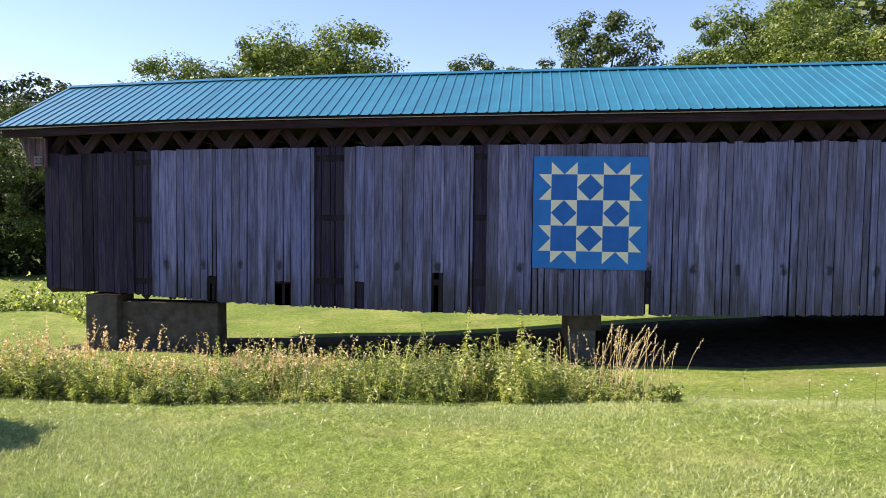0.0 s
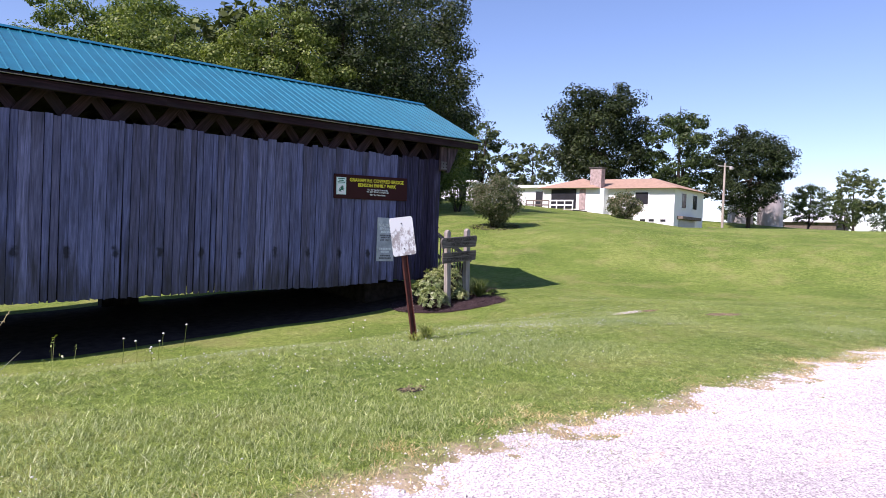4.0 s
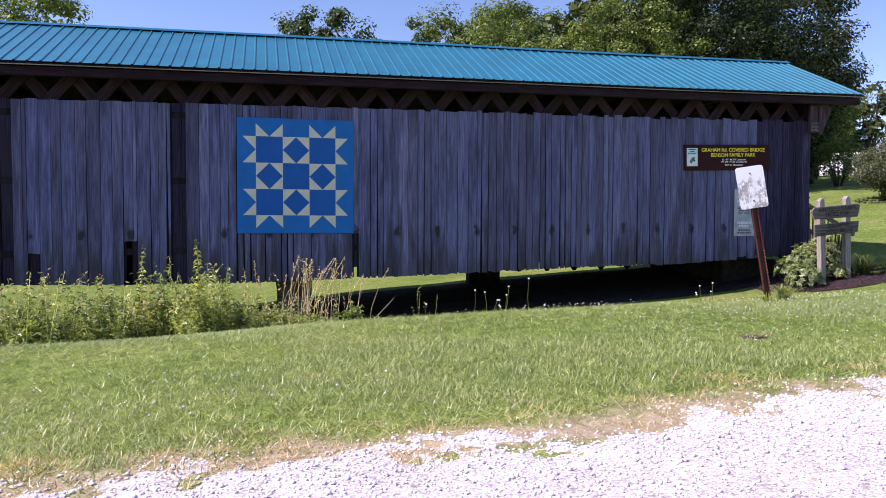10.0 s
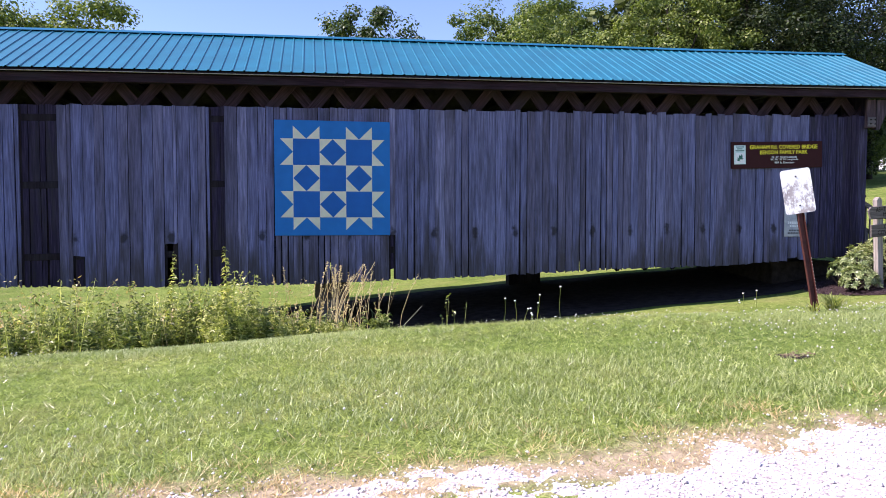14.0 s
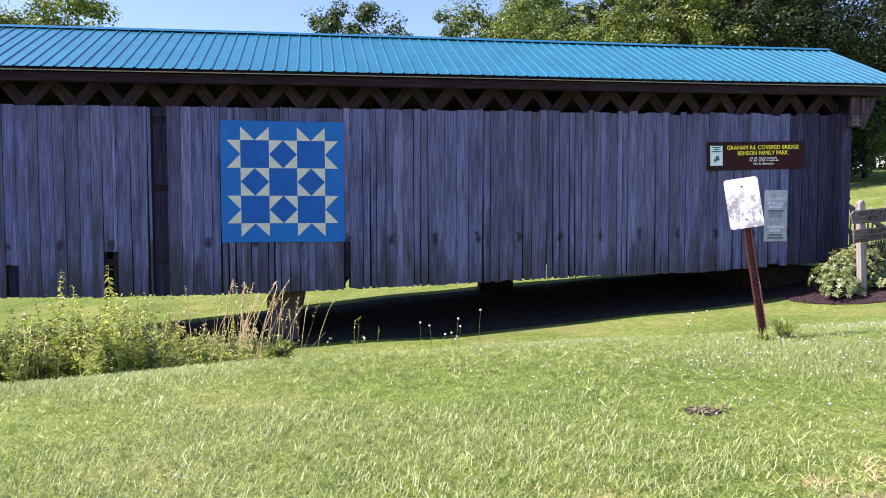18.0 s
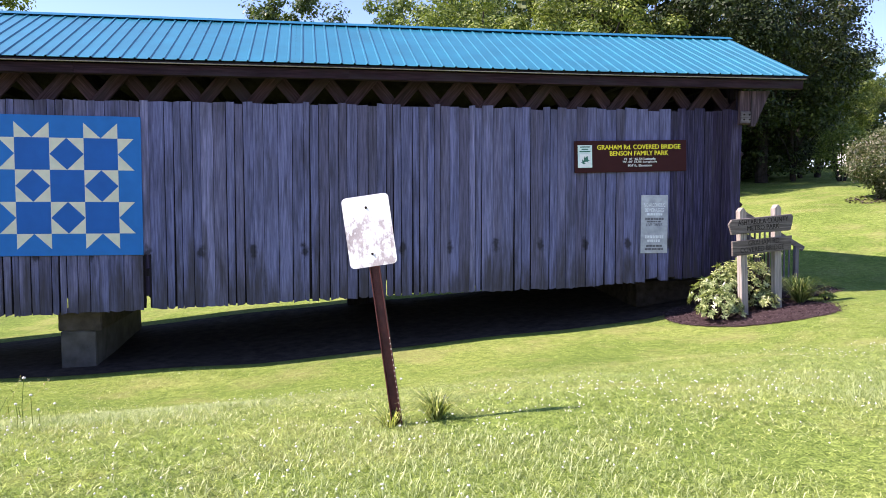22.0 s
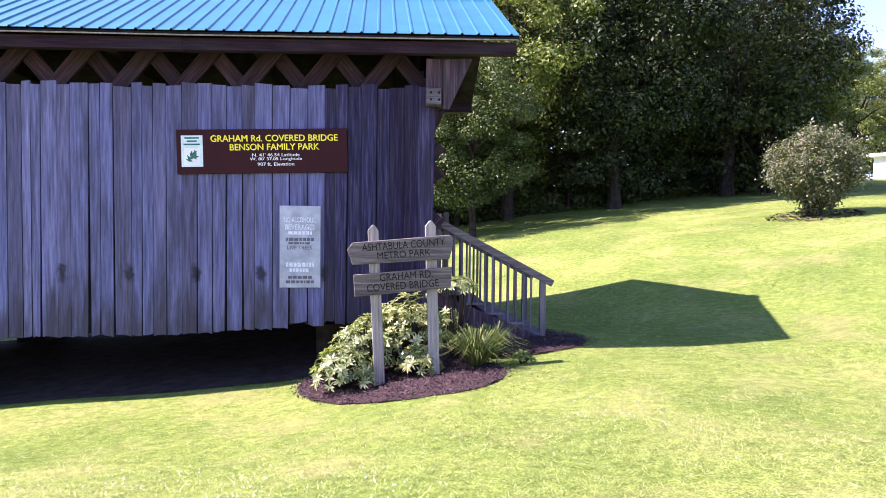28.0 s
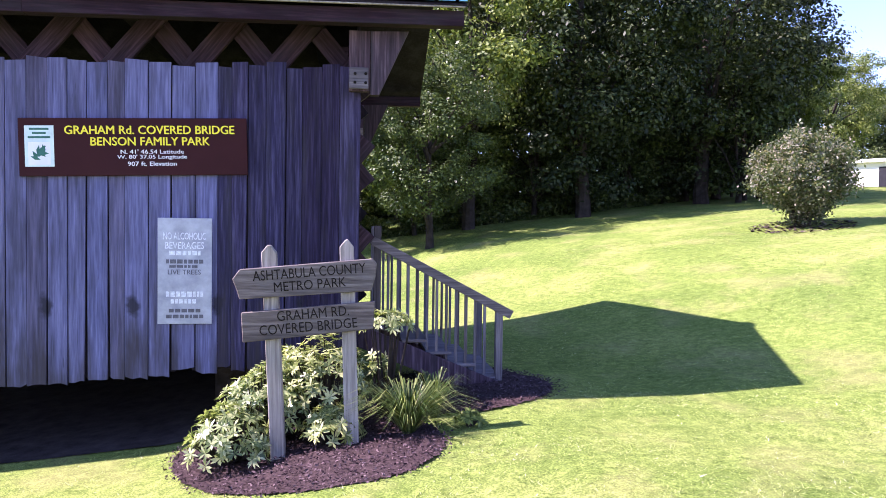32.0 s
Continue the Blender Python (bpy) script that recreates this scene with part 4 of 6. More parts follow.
text_part("word", "NO ALCOHOLIC", 12.03, 12.49, 1.965, 2.045, -0.036, "faded_ink", notice, n_inv, 0.012)
text_part("word", "BEVERAGES", 12.05, 12.47, 1.862, 1.94, -0.036, "faded_ink", notice, n_inv, 0.012)
text_part("word", "LIVE TREES", 12.08, 12.435, 1.576, 1.631, -0.036, "faded_dark", notice, n_inv, 0.012)

# ---- leaning white plate on a steel post ----
SX, SY = 5.9, -8.98
plate_sign = empty("road_sign", SX, SY, gz(SX, SY), "blank white road sign, paint flaking, on leaning steel post", "road sign")
_e3 = Vector((-0.058, 0.043, 0.447)).normalized()
_e1 = Vector((0.298, -0.066, 0.052))
_e1 = (_e1 - _e3 * _e1.dot(_e3)).normalized()
_e2 = _e3.cross(_e1)
lean = Matrix((_e1, _e2, _e3)).transposed().to_4x4()
lean.translation = Vector((5.768, -8.885, 1.532)) - _e3 * 1.02


def lpart(name, geo, material, label="", parent=None):
    ob = part(name, geo, material, plate_sign, label)
    ob.matrix_parent_inverse = Matrix.Translation((-SX, -SY, -gz(SX, SY)))
    ob.matrix_basis = lean
    return ob


def rounded_plate(w, h, r, z0, y0, y1):
    pts = []
    for cx, cz, a0 in ((w / 2 - r, h - r, 0), (-w / 2 + r, h - r, 90), (-w / 2 + r, r, 180), (w / 2 - r, r, 270)):
        for k in range(5):
            a = radians(a0 + k * 22.5)
            pts.append((cx + r * math.cos(a), z0 + cz + r * math.sin(a)))
    return prism(pts, y0, y1)


pl = lpart("plate", rounded_plate(0.305, 0.457, 0.03, 0.0, -0.022, -0.019), "plate")
pl.matrix_basis = lean @ Matrix.Translation((0, 0, 1.02))
u = 0.028
chan = bmesh.new()
box(chan, -u, u, 0.012, 0.02, -0.35, 1.42, 0.001)
box(chan, -u - 0.006, -u + 0.001, -0.016, 0.02, -0.35, 1.42, 0.001)
box(chan, u - 0.001, u + 0.006, -0.016, 0.02, -0.35, 1.42, 0.001)
post_ob = lpart("post", chan, "rust_post", "brown steel channel post")
for i in range(16):
    lpart("hole", boxed(0.029, 0.0345, -0.0185, -0.0155, 0.02 + i * 0.035, 0.03 + i * 0.035, 0.0005), "hole")
for zz in (1.1, 1.4):
    bm = bmesh.new()
    bmesh.ops.create_cone(bm, cap_ends=True, segments=8, radius1=0.009, radius2=0.006, depth=0.008, matrix=Matrix.Translation((0, -0.025, zz)) @ Matrix.Rotation(radians(90), 4, "X"))
    lpart("bolt", bm, "engraved")

# ---- wooden park sign on two posts ----
wsign = empty("wooden_sign", 13.75, -1.36, gz(13.75, -1.36), "weathered wooden park sign of two carved boards on two posts", "sign")
w_inv = Matrix.Translation((-13.75, 1.36, -gz(13.75, -1.36)))


def wpart(name, geo, material, label=""):
    ob = part(name, geo, material, wsign, label)
    ob.matrix_parent_inverse = w_inv
    return ob


for xb, xt, zt in ((13.445, 13.335, 1.945), (14.14, 14.065, 2.005)):
    zb = gz(xb, -1.36) - 0.25
    bm = bmesh.new()
    hw = 0.068
    ring = [(-hw, -hw), (hw, -hw), (hw, hw), (-hw, hw)]
    lo = [bm.verts.new((xb + px, -1.355 + py, zb)) for px, py in ring]
    hi = [bm.verts.new((xt + px, -1.355 + py, zt - 0.07)) for px, py in ring]
    tips = [bm.verts.new((xt + sx * 0.012, -1.355 + py, zt)) for sx, py in ((-1, -hw), (1, -hw), (1, hw), (-1, hw))]
    bm.faces.new(lo[::-1])
    for k in range(4):
        bm.faces.new((lo[k], lo[(k + 1) % 4], hi[(k + 1) % 4], hi[k]))
        bm.faces.new((hi[k], hi[(k + 1) % 4], tips[(k + 1) % 4], tips[k]))
    bm.faces.new(tips)
    bmesh.ops.bevel(bm, geom=[e for e in bm.edges], offset=0.006, segments=1, affect="EDGES")
    wpart("post", bm, "post")
SB = math.atan2(0.105, 1.28)
top_out = [(13.045, 1.565), (13.11, 1.655), (14.345, 1.765), (14.385, 1.72), (14.375, 1.60), (14.335, 1.455), (13.11, 1.375), (13.085, 1.46)]
low_out = [(13.125, 1.25), (14.372, 1.358), (14.356, 1.092), (13.142, 0.97)]
for out in ([(a - 0.033, b + 0.063) for a, b in top_out], [(a - 0.033, b + 0.063) for a, b in low_out]):
    bm = prism(out, -1.475, -1.425)
    bmesh.ops.bevel(bm, geom=bm.edges[:], offset=0.007, segments=1, affect="EDGES")
    wpart("board", bm, "signboard")
for tx, xa, xb, zb, h in (("ASHTABULA COUNTY", 13.235, 14.285, 1.545, 0.095), ("METRO PARK", 13.43, 14.10, 1.445, 0.09), ("GRAHAM RD.", 13.46, 14.13, 1.17, 0.095), ("COVERED BRIDGE", 13.30, 14.21, 1.035, 0.095)):
    text_part("carved_word", tx, xa - 0.033, xb - 0.033, zb + 0.063, zb + 0.063 + h, -1.4765, "engraved", wsign, w_inv, 0.0, SB)


# ---- plants: shared generators ----
def leaf_quads(pos, size, rs, upward=0.35, aspect=0.55, droop=0.0, face=None):
    """Small diamond leaves at pos, turned at random."""
    n = len(pos)
    nrm = rs.normal(size=(n, 3))
    nrm[:, 2] += upward * 2
    if face is not None:
        nrm = nrm * 0.4 + face
    nrm /= np.linalg.norm(nrm, axis=1, keepdims=True)
    t = np.cross(nrm, rs.normal(size=(n, 3)))
    t /= np.linalg.norm(t, axis=1, keepdims=True) + 1e-9
    t[:, 2] -= droop
    b = np.cross(nrm, t)
    s = (size * rs.uniform(0.65, 1.35, n))[:, None]
    v = np.stack([pos - t * s * 0.5, pos + b * s * aspect * 0.5 + t * s * 0.05, pos + t * s * 0.5, pos - b * s * aspect * 0.5 + t * s * 0.05], 1)
    return v.reshape(-1, 3), np.arange(4 * n).reshape(n, 4)


def tube(bm, pts, radii, seg=7):
    rings = []
    for i, (p, r) in enumerate(zip(pts, radii)):
        d = (Vector(pts[min(i + 1, len(pts) - 1)]) - Vector(pts[max(i - 1, 0)])).normalized()
        a = d.orthogonal().normalized()
        b = d.cross(a)
        rings.append([bm.verts.new(Vector(p) + (a * math.cos(k * 2 * math.pi / seg) + b * math.sin(k * 2 * math.pi / seg)) * r) for k in range(seg)])
    for q, w in zip(rings[:-1], rings[1:]):
        for k in range(seg):
            bm.faces.new((q[k], q[(k + 1) % seg], w[(k + 1) % seg], w[k]))
    bm.faces.new(rings[-1])


def make_tree(seed, height, radius, clear, mat, clumps, per, leaf, label, name="tree", squash=1.0, lump=1.0):
    """A tree at the origin: tapered trunk with limbs, and a crown of leaf clumps with gaps."""
    rs = np.random.RandomState(seed)
    top = empty(name, 0, 0, 0, label, "tree")
    bm = bmesh.new()
    r0 = 0.019 * height
    trunk = [(0, 0, -0.4), (0.05, 0, clear * 0.6), (rs.uniform(-0.2, 0.2), rs.uniform(-0.2, 0.2), clear + 0.3 * (height - clear)), (rs.uniform(-0.4, 0.4), rs.uniform(-0.4, 0.4), height * 0.86)]
    tube(bm, trunk, (r0 * 1.25, r0, r0 * 0.65, r0 * 0.12), 9)
    cz, rz = (height + clear) / 2, (height - clear) / 2
    centres = []
    lobes = rs.normal(size=(9, 3))
    lobes /= np.linalg.norm(lobes, axis=1, keepdims=True)
    while len(centres) < clumps:
        d = rs.normal(size=3)
        d /= np.linalg.norm(d)
        bulge = 0.72 + 0.3 * max(0.0, (lobes @ d).max()) ** 5 + rs.uniform(-0.06, 0.06)
        r = rs.uniform(0.12, 1.0) ** 0.33 * bulge
        centres.append((d[0] * r * radius, d[1] * r * radius, cz + d[2] * r * rz * squash))
    centres = np.array(centres)
    for i in range(9):
        c = centres[int(rs.randint(len(centres)))]
        z0 = clear * 0.75 + rs.uniform(0, 0.45) * (height - clear)
        mid = (c[0] * 0.45, c[1] * 0.45, z0 + (c[2] - z0) * 0.55)
        tube(bm, [(0, 0, z0), mid, tuple(c)], (r0 * 0.42, r0 * 0.25, r0 * 0.05), 6)
    part("trunk", bm, "bark", top)
    spread = (0.085 * radius + 0.28) * lump
    u = rs.normal(size=(clumps * per, 3))
    u /= np.linalg.norm(u, axis=1, keepdims=True)
    size_ = np.repeat(rs.uniform(0.55, 1.35, clumps), per)
    pos = np.repeat(centres, per, 0) + u * (spread * size_ * rs.uniform(0.55, 1.1, clumps * per))[:, None] * np.array([1, 1, 0.62])
    v, f = leaf_quads(pos, leaf, rs, face=u + np.array([0, 0, 0.35]))
    mesh_np("crown", v, f, mat, top)
    return top


def set_tree(src, x, y, scale=1.0, turn=0.0, dz=0.0, tall=1.0):
    ob = copy_thing(src, Matrix.Translation((x, y, gz(x, y) + dz)) @ Matrix.Rotation(turn, 4, "Z") @ Matrix.Diagonal((scale, scale, scale * tall, 1)))
    ob.rotation_mode = "XYZ"
    return ob


def remove_thing(ob):
    for o in [*ob.children_recursive, ob]:
        bpy.data.objects.remove(o)


maple = make_tree(1, 13.5, 5.6, 0.5, "leaf_dark", 420, 46, 0.33, "tall dark green maple at the edge of the wood")
maple_b = make_tree(2, 12.0, 4.6, 0.2, "leaf_maple", 150, 110, 0.26, "leafy green maple at the edge of the wood")
light = make_tree(3, 12.5, 4.8, 2.0, "leaf_light", 170, 210, 0.175, "bright yellow-green tree behind the bridge", lump=1.35)
ragged = make_tree(4, 13.0, 3.6, 3.0, "leaf_maple", 130, 130, 0.2, "slender tree with an open ragged crown", lump=1.2)
sapling = make_tree(6, 5.5, 2.3, 0.0, "leaf_maple", 80, 56, 0.155, "young leafy tree filling the edge of the wood")
maple_n = make_tree(7, 13.5, 5.4, 0.6, "leaf_dark", 150, 350, 0.155, "tall dark green maple at the edge of the wood", lump=1.5)
maple_m = make_tree(8, 12.0, 4.7, 0.4, "leaf_maple", 120, 300, 0.155, "leafy green maple at the edge of the wood", lump=1.4)
far = make_tree(9, 12.0, 4.8, 0.2, "leaf_far", 160, 28, 0.47, "distant green tree on the skyline")
light_n = make_tree(10, 12.5, 4.6, 1.2, "leaf_light", 130, 260, 0.17, "bright yellow-green tree at the edge of the wood", lump=1.3)
oak = make_tree(5, 13.0, 5.5, 1.6, "leaf_dark", 170, 210, 0.27, "broad round dark oak behind the house", lump=1.6)
PLANT = (
    # wood behind the bridge's right end
    (maple_n, 22.8, 18.0, 1.08, 0.3), (maple_n, 28.8, 20.3, 1.2, 2.1), (light_n, 18.4, 18.0, 0.95, 1.2), (light_n, 12.8, 17.2, 0.9, 4.0), (maple_m, 16.6, 14.8, 0.6, 1.0),
    (far, 20.5, 24.0, 1.2, 4.4), (far, 24.0, 23.5, 1.15, 0.8), (maple_m, 32.0, 25.0, 1.0, 3.3), (far, 33.0, 29.0, 0.95, 5.2),
    (maple_b, 38.0, 33.0, 0.7, 1.9), (far, 29.0, 27.5, 1.0, 2.7), (maple_b, 43.0, 38.0, 0.7, 0.4),
    (light, 13.0, 25.0, 1.05, 0.5), (light, 9.5, 27.0, 0.95, 2.5), (light, 16.5, 28.0, 1.1, 4.0),
    # behind the roof, to the left
    (ragged, 4.2, 35.0, 1.25, 0.6), (ragged, -3.3, 34.0, 1.1, 1.9), (light, -13.4, 30.0, 1.32, 1.0), (light, -17.6, 31.0, 1.28, 3.0),
    (light, -22.5, 30.5, 1.2, 5.0), (maple_b, -25.0, 24.0, 0.92, 2.0), (maple, -30.0, 27.0, 0.85, 0.2), (maple, -36.0, 31.0, 0.95, 1.0), (maple_b, -31.0, 20.0, 0.8, 4.0),
    # behind and beside the house
    (oak, 68.5, 34.0, 1.22, 0.0), (far, 62.0, 46.0, 1.0, 1.1), (far, 66.5, 42.0, 0.8, 2.1), (maple_b, 59.0, 49.0, 1.0, 2.2), (maple_b, 73.0, 26.1, 1.22, 2.0), (oak, 73.4, 18.1, 0.86, 4.1),
    (maple_b, 80.5, 14.8, 0.5, 1.0), (maple_b, 84.0, 12.4, 0.36, 2.6), (maple_b, 53.0, 50.0, 1.1, 0.4), (light_n, 33.6, 22.2, 0.66, 0.9), (light_n, 44.0, 33.5, 0.78, 2.9), (maple_m, 55.0, 46.5, 0.95, 0.2),
    # far left, beyond the bridge
    (maple_m, -26.5, 18.5, 0.72, 0.8), (maple_m, -30.5, 22.0, 0.9, 2.2), (maple_m, -24.5, 26.0, 0.8, 4.4),
)
for src, tx, ty, sc, tn in PLANT:
    set_tree(src, tx, ty, sc, tn)
for i in range(16):
    a = i / 15
    set_tree(sapling, 11.5 + 22.5 * a + 0.8 * math.sin(i * 2.3), 20.2 - 2.2 * math.sin(a * 3.0) + 8.0 * a * a + 0.7 * math.sin(i * 3.7), 0.85 + 0.35 * math.sin(i * 1.9) ** 2, i * 1.3)
for i, (sx, sy) in enumerate(((29.8, 19.2), (31.2, 21.0), (32.8, 22.6), (34.2, 24.6))):
    set_tree(sapling, sx, sy, 1.25, 0.7 + i * 1.7)
for i in range(8):
    set_tree(far, 8 + 3.4 * i, 33 + 3 * math.sin(i * 2.0), 1.0, i * 2.2)
for i in range(12):
    a = i / 11
    set_tree(far, 150 + 30 * math.sin(i * 2.1), 78 - 118 * a, 0.9 + 0.2 * math.sin(i * 1.3), i * 0.9)
for i in range(10):
    set_tree(far, -75 + i * 9.0, 62 + 8 * math.sin(i * 1.7), 1.0, i * 1.1)
for src in (maple, maple_b, light, light_n, ragged, oak, sapling, maple_n, maple_m, far):
    remove_thing(src)

# undergrowth along the wood's edge
rs = np.random.RandomState(21)
n = 26000
tt = rs.uniform(0, 1, n)
ex = 12.5 + 20.5 * tt
ey = 19.6 - 2.2 * np.sin(tt * 3.0) + 8.0 * tt ** 2 + np.abs(rs.normal(size=n)) * 1.3
ez = ground_z(ex, ey) + np.abs(rs.normal(size=n)) * 0.55 * (0.6 + 0.5 * np.sin(ex * 2.3))
v, f = leaf_quads(np.stack([ex, ey, ez], 1), 0.15, rs)
tagged(mesh_np("undergrowth", v, f, "leaf_maple"), "tangled green undergrowth at the edge of the wood", "undergrowth", kind="stuff")
rs = np.random.RandomState(23)
n = 9000
ex = rs.uniform(14, 41, n)
ey = 30.0 + 0.16 * (ex - 14) + np.abs(rs.normal(size=n)) * 2.0
ez = ground_z(ex, ey) + np.abs(rs.normal(size=n)) * 1.3
v, f = leaf_quads(np.stack([ex, ey, ez], 1), 0.5, rs)
tagged(mesh_np("thicket", v, f, "leaf_dark"), "dark thicket deep in the wood", "undergrowth", kind="stuff")
rs = np.random.RandomState(24)
n = 9000
ex = rs.uniform(-40, -20, n)
ey = 17.5 + 1.2 * np.sin(ex * 0.7) + np.abs(rs.normal(size=n)) * 2.0
ez = ground_z(ex, ey) + np.abs(rs.normal(size=n)) * 1.7
v, f = leaf_quads(np.stack([ex, ey, ez], 1), 0.36, rs)
tagged(mesh_np("thicket", v, f, "leaf_dark"), "dark thicket at the foot of the far trees", "undergrowth", kind="stuff")
rs = np.random.RandomState(22)
n = 9000
ex = rs.uniform(-34, -13, n)
ey = 7.0 + 1.6 * np.sin(ex * 0.6) + np.abs(rs.normal(size=n)) * 1.0
ez = ground_z(ex, ey) + np.abs(rs.normal(size=n)) * 0.4 * (0.7 + 0.4 * np.sin(ex * 1.9))
v, f = leaf_quads(np.stack([ex, ey, ez], 1), 0.16, rs)
tagged(mesh_np("brush", v, f, "leaf_weed"), "low green brush beyond the bridge's far end", "brush", kind="stuff")


def shrub(name, x, y, height, radius, mat, clumps, per, leaf, label, seed, category="shrub"):
    rs = np.random.RandomState(seed)
    top = empty(name, x, y, gz(x, y), label, category)
    bm = bmesh.new()
    for i in range(7):
        a = i * 2.399
        tip = (math.cos(a) * radius * 0.6, math.sin(a) * radius * 0.6, height * 0.75)
        tube(bm, [(math.cos(a) * 0.12, math.sin(a) * 0.12, -0.1), (tip[0] * 0.5, tip[1] * 0.5, height * 0.35), tip], (0.05, 0.035, 0.008), 5)
    part("stem", bm, "bark", top)
    c = rs.normal(size=(clumps, 3))
    c /= np.linalg.norm(c, axis=1, keepdims=True)
    c *= rs.uniform(0.35, 1.0, (clumps, 1)) ** 0.5
    hz = height * 0.48
    c = c * np.array([radius, radius, hz]) + np.array([0, 0, height * 0.54])
    low = np.clip((c[:, 2] / height) * 1.7 + 0.25, 0.3, 1.0)
    c[:, :2] *= low[:, None]
    pos = np.repeat(c, per, 0) + rs.normal(size=(clumps * per, 3)) * 0.11 * radius
    v, f = leaf_quads(pos, leaf, rs, 0.3)
    v[:, 2] = np.maximum(v[:, 2], 0.02)
    mesh_np("foliage", v, f, mat, top)
    return top


shrub("lilac_bush", 25.35, 8.4, 2.3, 1.17, "leaf_lilac", 150, 150, 0.085, "round lilac bush with faded purple-brown blooms on the lawn", 31)
shrub("round_bush", 50.3, 17.8, 2.3, 1.4, "leaf_lilac", 140, 50, 0.16, "dark round bush in front of the house", 32)
shrub("young_bush", 30.3, 16.4, 2.6, 1.2, "leaf_light", 90, 50, 0.12, "young sunlit yellow-green bush beside the wood", 35)
# the last bush is invented, out of view, only to throw its shadow
shrub("lawn_bush", -6.95, -10.0, 2.15, 0.85, "leaf_maple", 420, 80, 0.10, "unseen bush added to cast a shadow on the lawn", 36)
rs = np.random.RandomState(33)
a = rs.uniform(0, 6.283, 600)
r = 1.25 * np.sqrt(rs.uniform(0, 1, 600))
bmv, bmf = leaf_quads(np.stack([25.4 + r * np.cos(a), 8.4 + r * np.sin(a), ground_z(25.4 + r * np.cos(a), 8.4 + r * np.sin(a)) + 0.03], 1), 0.12, rs, 3.0)
tagged(mesh_np("mulch_ring", bmv, bmf, "mulch_chip"), "dark mulch under the lilac bush", "mulch", kind="stuff")

# ---- mulch bed with shrubs round the wooden sign ----
def in_bed(px, py):
    """True inside the mulch bed, which reaches round to the foot of the stairs."""
    u, w = (px - 13.66) / 1.36, (py + 1.12 - 0.34 * (13.66 - px)) / 1.33
    u2, w2 = (px - 15.4) / 1.2, (py - 0.4) / 1.2
    return (u * u + w * w < 1.0) | (u2 * u2 + w2 * w2 < 1.0)


bx, by = np.meshgrid(np.arange(12.0, 16.9, 0.035), np.arange(-2.6, 1.7, 0.035), indexing="ij")
keep = in_bed(bx, by)
ii = -np.ones(bx.shape, int)
ii[keep] = np.arange(keep.sum())
bz = ground_z(bx, by) + 0.012 + 0.03 * np.abs(np.sin(bx * 7.1) * np.sin(by * 6.3)) * 0.6
vv = np.stack([bx[keep], by[keep], bz[keep]], 1)
q = np.stack([ii[:-1, :-1], ii[1:, :-1], ii[1:, 1:], ii[:-1, 1:]], -1).reshape(-1, 4)
q = q[(q >= 0).all(1)]
tagged(mesh_np("mulch_bed", vv, q, "mulch"), "dark brown bark mulch bed round the wooden sign", "mulch bed", kind="structure")
rs = np.random.RandomState(34)
n = 26000
cx, cy = rs.uniform(11.9, 17.0, n), rs.uniform(-2.7, 1.8, n)
ok = in_bed(13.75 + (cx - 13.75) * rs.uniform(0.93, 1.0, n), -1.12 + (cy + 1.12) * rs.uniform(0.93, 1.0, n))
cx, cy = cx[ok], cy[ok]
v, f = leaf_quads(np.stack([cx, cy, ground_z(cx, cy) + 0.02 + rs.uniform(0, 0.03, len(cx))], 1), 0.034, rs, 0.9, 0.4)
tagged(mesh_np("bark_chips", v, f, "mulch_chip"), "loose bark chips on the mulch bed", "mulch", kind="stuff")


def rosette_shrub(name, x, y, blobs, label, seed, mat="leaf_rhodo"):
    """Rhododendron: whorls of long leaves at the ends of branches, on several mounds."""
    rs = np.random.RandomState(seed)
    base = gz(x, y)
    top = empty(name, x, y, base, label, "shrub")
    bm = bmesh.new()
    vs, count = [], 0
    for ox, oy, oz, rx, rz, num in blobs:
        for k in range(num):
            d = rs.normal(size=3)
            d /= np.linalg.norm(d)
            d[2] = abs(d[2]) * 0.9 - 0.15
            c = np.array([ox, oy, oz]) + d * np.array([rx, rx, rz]) * rs.uniform(0.75, 1.05)
            c[2] = max(c[2], 0.08)
            if k % 3 == 0:
                tube(bm, [(ox * 0.5, oy * 0.5, -0.03), (c[0] * 0.6 + ox * 0.3, c[1] * 0.6 + oy * 0.3, c[2] * 0.5), tuple(c)], (0.02, 0.013, 0.005), 4)
            nl = rs.randint(7, 11)
            ax = d + rs.normal(size=3) * 0.25
            ax[2] += 0.5
            ax /= np.linalg.norm(ax)
            u1 = np.cross(ax, (0.3, 0.9, 0.1))
            u1 /= np.linalg.norm(u1)
            u2 = np.cross(ax, u1)
            for j in range(nl):
                a = j * 6.283 / nl + rs.uniform(-0.2, 0.2)
                out = np.cos(a) * u1 + np.sin(a) * u2
                side = np.cross(ax, out)
                ln, wd, tip = rs.uniform(0.055, 0.10), rs.uniform(0.020, 0.031), rs.uniform(-0.1, 0.6)
                p0, p1, p2 = c, c + out * ln * 0.55 + ax * ln * 0.5 * tip, c + out * ln + ax * ln * (tip - 0.15)
                vs += [p0, p1 + side * wd * 0.5, p2, p1 - side * wd * 0.5]
                count += 1
    part("stem", bm, "bark", top)
    mesh_np("foliage", np.array(vs), np.arange(4 * count).reshape(count, 4), mat, top)
    return top


